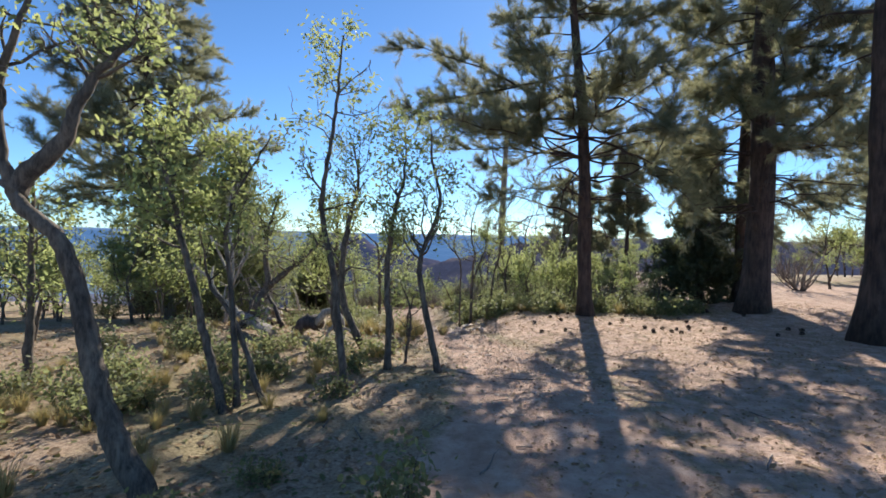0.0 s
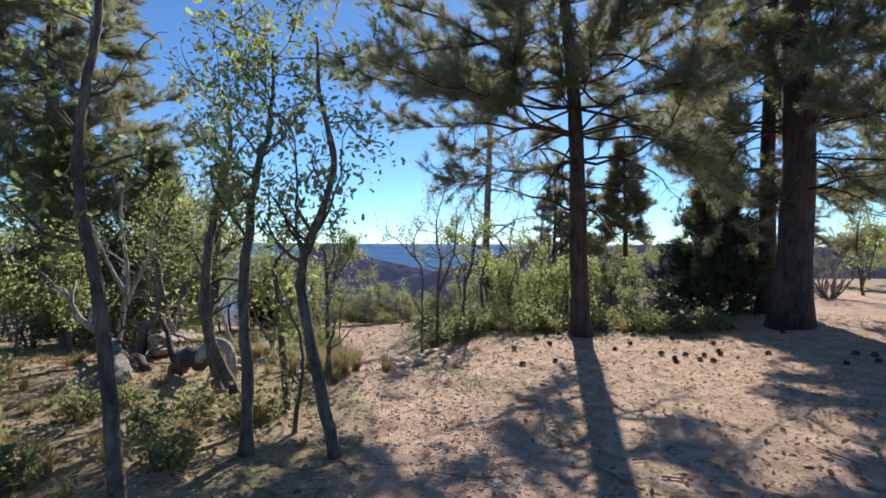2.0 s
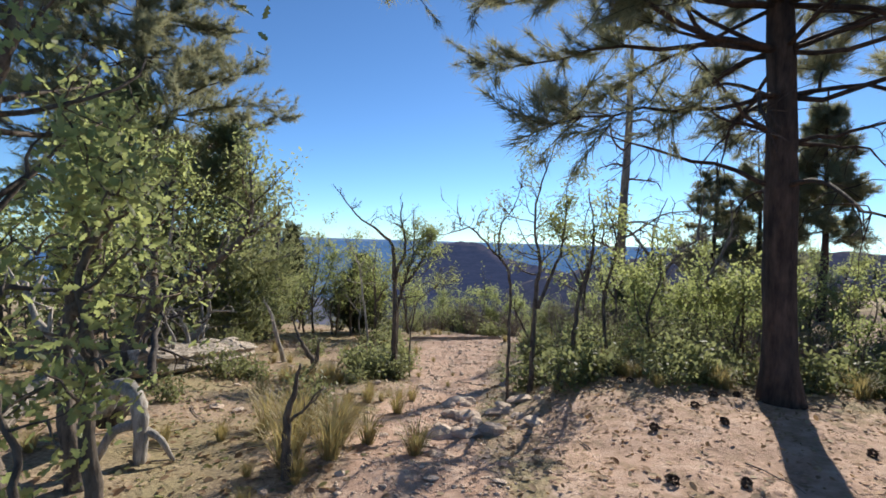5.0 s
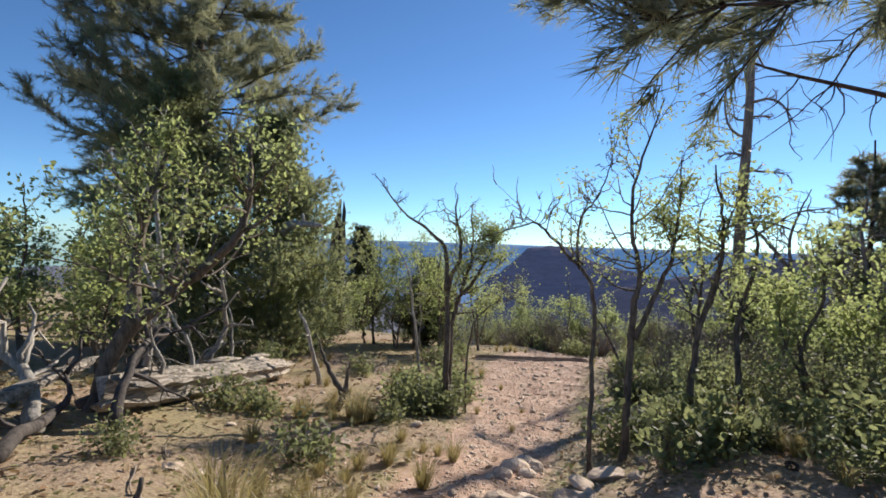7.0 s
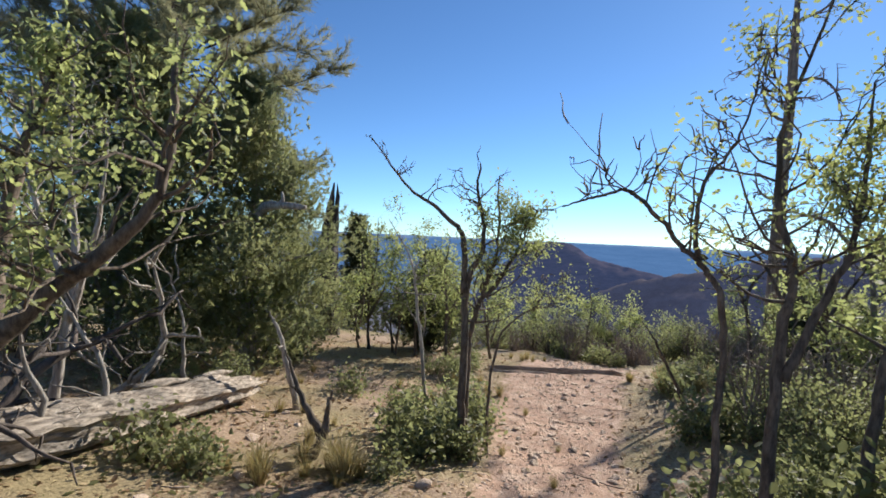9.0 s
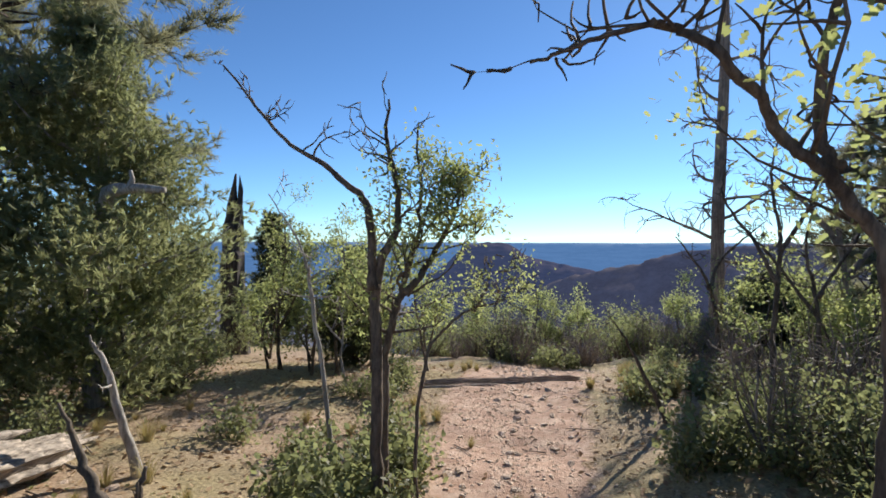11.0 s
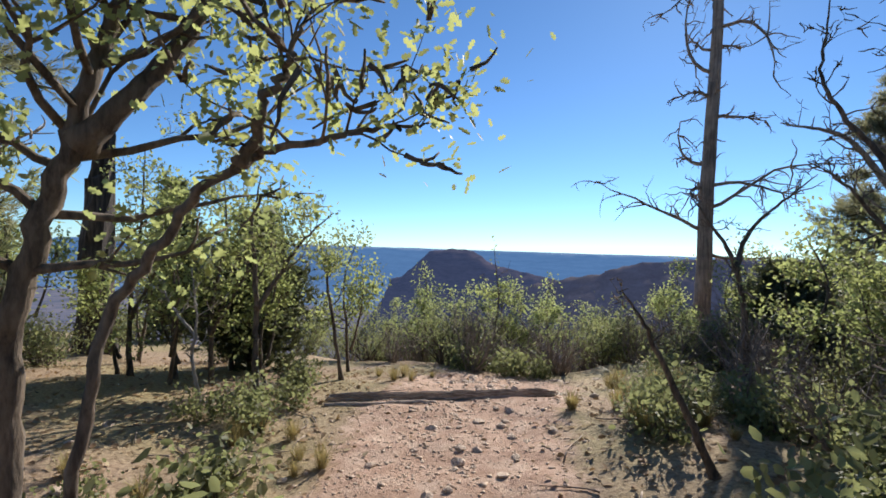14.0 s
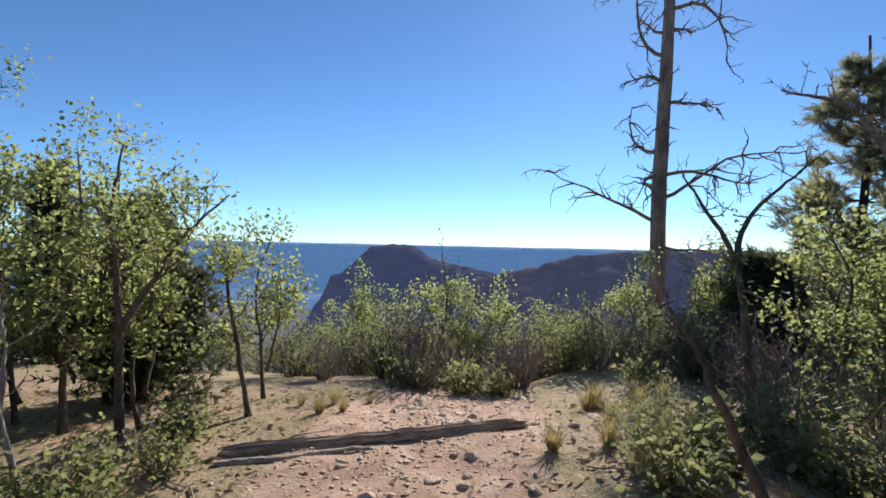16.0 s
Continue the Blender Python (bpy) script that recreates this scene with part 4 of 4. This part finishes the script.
brush = [shrub("dry_brush", at(-1.9 + 1.2 * k, 18.6 + 0.5 * k), 0.9, 170 + k, "grey leafless brush on dry soil", "dry brush", None, 22, 0) for k in range(2)]
walk_xy = np.array([(r[1], r[2]) for r in ROWS])
rng = np.random.default_rng(7)


def clear(x, y, gap):
    c = trail_x(np.clip(y, -6, 18))
    return min(np.hypot(walk_xy[:, 0] - x, walk_xy[:, 1] - y)) > gap and (y > 18.3 or y < -1 or abs(x - c) > gap)


def scatter(kinds, count, xa, xb, ya, yb, sa, sb, gap, test=None):
    done = 0
    for _ in range(count * 6):
        x, y = rng.uniform(xa, xb), rng.uniform(ya, yb)
        if done >= count or not clear(x, y, gap) or (test and not test(x, y)):
            continue
        done += 1
        s = rng.uniform(sa, sb)
        copy_thing(kinds[rng.integers(len(kinds))], pose(*at(x, y), 0, 0, rng.uniform(0, 360)) @ Matrix.Diagonal((s, s, s * rng.uniform(0.85, 1.15), 1)))


def open_rim(x, y):
    return not (-3.6 < x < 1.4 and y < 19.8)


scatter(sap, 24, 1.6, 6.2, 11.8, 18, 0.7, 1.05, 1.3)
scatter(low, 11, 0.8, 6.0, 11.4, 16.5, 0.6, 1.0, 1.2)
scatter(sap, 46, -13, -3.6, 8.5, 19, 0.8, 1.3, 2.0, lambda x, y: not (x > -4.9 and y < 15.2))
scatter(low, 20, -9, -3.9, 11, 19, 0.6, 1.1, 1.6)
scatter(sap, 17, -8, 9, 18.6, 24, 0.6, 0.95, 1.0, open_rim)
scatter(low, 27, -8, 8, 18.4, 26, 0.7, 1.3, 1.0, open_rim)
scatter(low, 20, -4.5, 3, 19.2, 22.5, 0.8, 1.4, 1.0)
scatter(sap, 9, -4.0, 2.6, 20.0, 23.0, 0.8, 1.05, 1.0)
scatter(brush, 16, -4.0, 3, 19.0, 21.5, 0.8, 1.2, 1.0)
scatter(brush, 70, -6, 7.5, 18.6, 27, 0.7, 1.35, 1.0, open_rim)
scatter(low, 11, 0.1, 3.6, 12.2, 17.4, 0.5, 0.8, 0.9)
scatter(low, 4, 0.5, 1.8, 10.6, 12.2, 0.4, 0.6, 1.0)
scatter(brush, 44, 0.5, 5, 13.0, 20, 0.6, 1.1, 1.0)
scatter(sap, 44, 9, 26, 15, 30, 0.9, 1.5, 1.0)
scatter(brush, 6, 10, 16, 15, 20, 1.6, 2.4, 1.0)
scatter(sap, 10, -12, -5, 4, 9, 0.8, 1.2, 2.0)
shoots = [shrub("oak_shoot", at(-2.3 - 0.8 * k, 5.3 + 0.9 * k), 0.3, 180 + k, "knee-high green oak shoots in leaf litter", "oak shoots", SHRUB_LEAF, 7, 5, 0.075) for k in range(3)]
scatter(shoots, 30, -4.2, 0.3, 1.6, 6.6, 0.5, 0.95, 0.75)
scatter(shoots, 16, -3.8, -1.4, 8.5, 16.5, 0.6, 1.1, 1.0)
scatter(shoots, 14, -2.6, -1.6, 11.5, 13.0, 0.7, 1.3, 0.8)
scatter(shoots, 5, -3.8, -2.6, 13.0, 15.6, 0.5, 0.9, 0.6)
scatter(shoots, 30, -0.2, 2.0, 10.2, 16.6, 0.7, 1.4, 0.85)
scatter(shoots, 22, 1.4, 6, 10.9, 12.4, 0.7, 1.4, 1.0)
scatter(shoots, 10, -2.6, 0.8, 18.3, 19.8, 0.7, 1.1, 0.6)


# ---- dead wood by the fallen log ----
def dead_tangle():
    rng = np.random.default_rng(51)
    for k, (x, y, way, size, r) in enumerate(((-3.0, 9.0, (-0.5, 0.6, 0.9), 1.5, 0.05), (-3.4, 9.6, (0.3, 0.2, 0.9), 0.9, 0.03), (-3.3, 8.6, (-0.9, 0.3, 0.5), 1.6, 0.07),
                                               (-3.9, 9.2, (0.2, 0.8, 0.7), 1.6, 0.06), (-3.6, 10.2, (-0.3, 0.2, 1.0), 1.2, 0.03), (-4.4, 10.5, (0.1, 0.5, 0.9), 1.7, 0.05),
                                               (-2.9, 8.2, (-0.8, 0.9, 0.25), 1.4, 0.06), (-4.6, 11.6, (0.2, -0.3, 1.0), 1.3, 0.03))):
        p = at(x, y, 0.02)
        base = root("dead_branch", p, "bleached dead branch with broken twigs on the ground", "dead wood", "dead branches")
        w = Wood()
        dead_limb(rng, w, (0, 0, 0), way, size, r, 7, -0.02)
        part("branch", w.object("branch", GREY_WOOD if k % 3 else CHAR_WOOD), base)


dead_tangle()


def juniper_stub():
    rng = np.random.default_rng(52)
    base = root("dead_limb_stub", (-4.95, 13.12, 1.47), "pale broken dead limb sticking out of the juniper", "dead wood")
    w = Wood()
    w.tube(spline([(-0.9, 0.5, -0.35), (-0.35, 0.1, -0.02), (0.1, 0.02, 0.02), (0.42, 0.1, 0.0)], 16), np.linspace(0.10, 0.03, 16), 9, 0.1, rng)
    w.tube(spline([(0.05, 0, 0.02), (0.1, 0.0, 0.1), (0.08, 0.0, 0.2)], 6), np.linspace(0.04, 0.015, 6), 6, 0.1, rng)
    part("limb", w.object("limb", GREY_WOOD), base)


juniper_stub()


# ---- small things on the ground ----
def lie(x, y):
    return height(x, y) + rough(x, y)


def stone_mesh(seed, flat):
    rng = np.random.default_rng(seed)
    bm = bmesh.new()
    bmesh.ops.create_icosphere(bm, subdivisions=2, radius=1.0)
    cut = [(rng.standard_normal(3), rng.uniform(0.45, 0.8)) for _ in range(7)]
    for v in bm.verts:
        p = np.array(v.co)
        for w, d in cut:
            w = w / np.linalg.norm(w)
            over = p @ w - d
            if over > 0:
                p = p - w * over * 0.9
        v.co = p * (1, 0.8, flat) + 0.03 * rng.standard_normal(3)
    me = bpy.data.meshes.new("stone")
    bm.to_mesh(me)
    bm.free()
    me.materials.append(STONE)
    return me


STONES = [stone_mesh(60 + k, 0.25 + 0.06 * k) for k in range(5)]


def stone(x, y, size, group="stones on the trail", label="pale pinkish limestone half sunk in the trail"):
    ob = new("stone", STONES[rng.integers(5)])
    ob.matrix_basis = pose(*at(x, y, size * 0.12), rng.uniform(-12, 12), rng.uniform(-12, 12), rng.uniform(0, 360)) @ Matrix.Diagonal((size, size, size, 1))
    return tagged(ob, label, "stone", group)


for _ in range(26):
    stone(rng.uniform(-0.35, 0.75), rng.uniform(9.0, 10.9), rng.uniform(0.05, 0.17))
for _ in range(190):
    y = rng.uniform(6.5, 18.3)
    stone(float(trail_x(y)) + rng.normal(0, 0.38), y, rng.uniform(0.018, 0.065))
for _ in range(40):
    stone(rng.uniform(-4, -1.2), rng.uniform(7, 15), rng.uniform(0.025, 0.09), "stones beside the trail", "weathered pale stone among leaf litter")
for _ in range(30):
    stone(rng.uniform(-2.4, 0.6), rng.uniform(16.6, 18.6), rng.uniform(0.03, 0.08))


def pebbles():
    n = 9500
    y = rng.uniform(4, 19, n)
    x = trail_x(y) + rng.normal(0, 0.55, n)
    tetra = np.array([(1, 0, 0), (-0.5, 0.8, 0), (-0.5, -0.8, 0), (0.1, 0, 0.35), (0.2, 0.1, -0.4)])
    f = [(0, 1, 3), (1, 2, 3), (2, 0, 3), (1, 0, 4), (2, 1, 4), (0, 2, 4)]
    v, f = stamp(tetra, f, np.stack([x, y, lie(x, y) + 0.002], axis=1), turned(rng, n, 3.0), rng.gamma(2.0, 0.0048, n) + 0.004)
    tagged(mesh_object("gravel", v, f, STONE), "small pinkish gravel strewn over the trail", "gravel", kind="stuff")


def litter(name, n, xa, xb, ya, yb, size, mat, label, keep):
    x, y = rng.uniform(xa, xb, n), rng.uniform(ya, yb, n)
    ok = rng.random(n) < keep(x, y)
    x, y = x[ok], y[ok]
    v, f = stamp(PLAIN, PLAIN_F, np.stack([x, y, lie(x, y) + 0.006], axis=1), turned(rng, len(x), 1.6), size * rng.uniform(0.5, 1.3, len(x)))
    tagged(mesh_object(name, v, f, mat), label, "leaf litter", kind="stuff")


pebbles()
litter("leaf_litter", 42000, -7, 5, 0.5, 18, 0.055, LITTER, "dry brown oak leaves scattered on the soil", lambda x, y: 0.75 * (1 - bare_ground(x, y)) + 0.06)
litter("ground_leaves", 9000, -6, 0.5, 1.5, 12, 0.05, SHRUB_LEAF, "small green seedlings and fresh leaves on the ground", lambda x, y: 0.55 * (1 - bare_ground(x, y)))
litter("pine_litter", 34000, 0.5, 9, 2, 12.5, 0.035, LITTER, "brown needles and bark flakes on the sandy bank", lambda x, y: 0.45 + 0 * x)


def twigs():
    w = Wood()
    for _ in range(420):
        x, y = rng.uniform(-5.5, 5.5), rng.uniform(1.5, 17.5)
        if bare_ground(x, y) > 0.6 and rng.random() < 0.8:
            continue
        a = rng.uniform(0, 6.28)
        line = wander(rng, at(x, y, 0.012), (math.cos(a), math.sin(a), 0.05), rng.uniform(0.1, 0.5), 4, 0.2, 0)
        line[:, 2] = [at(p[0], p[1], 0.012)[2] for p in line]
        w.tube(line, np.linspace(0.007, 0.003, 5), 4)
    tagged(w.object("fallen_twigs", BRUSH), "thin grey twigs fallen on the ground", "twigs", kind="stuff")


twigs()


def clods():
    n = 5200
    x, y = rng.uniform(0.6, 8.5, n), rng.uniform(1.5, 12, n)
    dome = np.array([(1, 0, 0), (0.2, 0.9, 0), (-0.8, 0.5, 0), (-0.7, -0.6, 0), (0.3, -0.9, 0), (0.0, 0.1, 0.45)])
    f = [(0, 1, 5), (1, 2, 5), (2, 3, 5), (3, 4, 5), (4, 0, 5)]
    frames = turned(rng, n, 4.0)
    v, f = stamp(dome, f, np.stack([x, y, lie(x, y) - 0.003], axis=1), frames, rng.gamma(2.0, 0.008, n) + 0.006)
    ob = mesh_object("soil_clods", v, f, SOIL)
    bare = ob.data.attributes.new("bare", "FLOAT", "POINT")
    bare.data.foreach_set("value", np.repeat(rng.uniform(0.2, 1.0, n), 6).astype(np.float32))
    tagged(ob, "small lumps of trodden sandy soil", "soil", kind="stuff")


clods()


def clump_mesh(seed, blades, size, lean):
    r = np.random.default_rng(seed)
    v, f = [], []
    for i in range(blades):
        a, l = r.uniform(0, 6.28), size * r.uniform(0.5, 1.1)
        d = np.array([math.cos(a), math.sin(a), 0])
        s = np.array([-d[1], d[0], 0]) * 0.0035
        b = d * r.uniform(0, 0.3) * size * 0.5
        k = lean * r.uniform(0.2, 1.0)
        m = b + d * k * l * 0.35 + np.array([0, 0, l * 0.6])
        t = b + d * k * l + np.array([0, 0, l * (1 - 0.25 * k)])
        n = len(v)
        v += [b - s, b + s, m + s * 0.8, m - s * 0.8, t]
        f += [(n, n + 1, n + 2), (n, n + 2, n + 3), (n + 3, n + 2, n + 4)]
    me = bpy.data.meshes.new("grass_clump")
    me.from_pydata([tuple(p) for p in v], [], f)
    me.materials.append(GRASS)
    return me


CLUMPS = [clump_mesh(70 + k, 130, 0.24 + 0.05 * k, 1.05) for k in range(4)]


def grass(x, y, s):
    ob = new("grass_clump", CLUMPS[rng.integers(4)])
    ob.matrix_basis = pose(*at(x, y, -0.01), 0, 0, rng.uniform(0, 360)) @ Matrix.Diagonal((s, s, s, 1))
    tagged(ob, "clump of dry straw-coloured grass on bare soil", "grass", "grass clumps")


for x, y, s, k in ((-0.75, 8.3, 1.2, 12), (-1.0, 9.4, 0.8, 8), (-2.2, 10.9, 0.9, 10), (0.15, 15.8, 0.85, 10), (1.6, 11.2, 0.9, 12), (2.6, 11.4, 0.9, 12), (-2.4, 14.6, 0.7, 8), (0.3, 17.4, 0.8, 8), (4.2, 11.9, 0.9, 10), (-0.4, 7.3, 0.7, 5), (-2.3, 16.9, 0.7, 6)):
    for _ in range(k):
        grass(x + rng.normal(0, 0.28), y + rng.normal(0, 0.3), s * rng.uniform(0.6, 1.1))
for _ in range(85):
    x, y = rng.uniform(-4.5, -0.7), rng.uniform(1.6, 6.5)
    grass(x, y, rng.uniform(0.4, 0.8))
for _ in range(65):
    x, y = rng.uniform(-5, -0.6), rng.uniform(6, 14)
    grass(x, y, rng.uniform(0.3, 0.7))
for _ in range(30):
    x, y = rng.uniform(0.8, 5), rng.uniform(10.8, 13)
    grass(x, y, rng.uniform(0.4, 0.9))


def cone_mesh():
    r = np.random.default_rng(80)
    tv = np.array([(0, 0, 0), (0.012, 0.004, 0.004), (0, 0.016, 0.006), (-0.012, 0.004, 0.004)])
    pl, fr = [], []
    for k in range(60):
        f = k / 60
        a = k * 2.4
        rad = 0.028 * math.sin(0.25 + 2.7 * f)
        pl.append((0.09 * (f - 0.5), rad * math.cos(a) * 0.8, rad * math.sin(a) * 0.8))
        fr.append((0.3, math.cos(a), math.sin(a)))
    v, f = stamp(tv, [(0, 1, 2), (0, 2, 3)], np.array(pl), along(r, np.array(fr)), np.full(60, 1.5))
    me = bpy.data.meshes.new("pine_cone")
    me.from_pydata(v.tolist(), [], f.tolist())
    me.materials.append(CONE)
    return me


CONES = cone_mesh()
for _ in range(34):
    x, y = rng.uniform(1.4, 6.4), rng.uniform(8.2, 11.6)
    ob = new("pine_cone", CONES)
    ob.matrix_basis = pose(*at(x, y, 0.025), 0, rng.uniform(-20, 20), rng.uniform(0, 360)) @ Matrix.Diagonal((0.8, 0.8, 0.8, 1))
    tagged(ob, "dry brown pine cone lying on the sand", "pine cone", "pine cones")
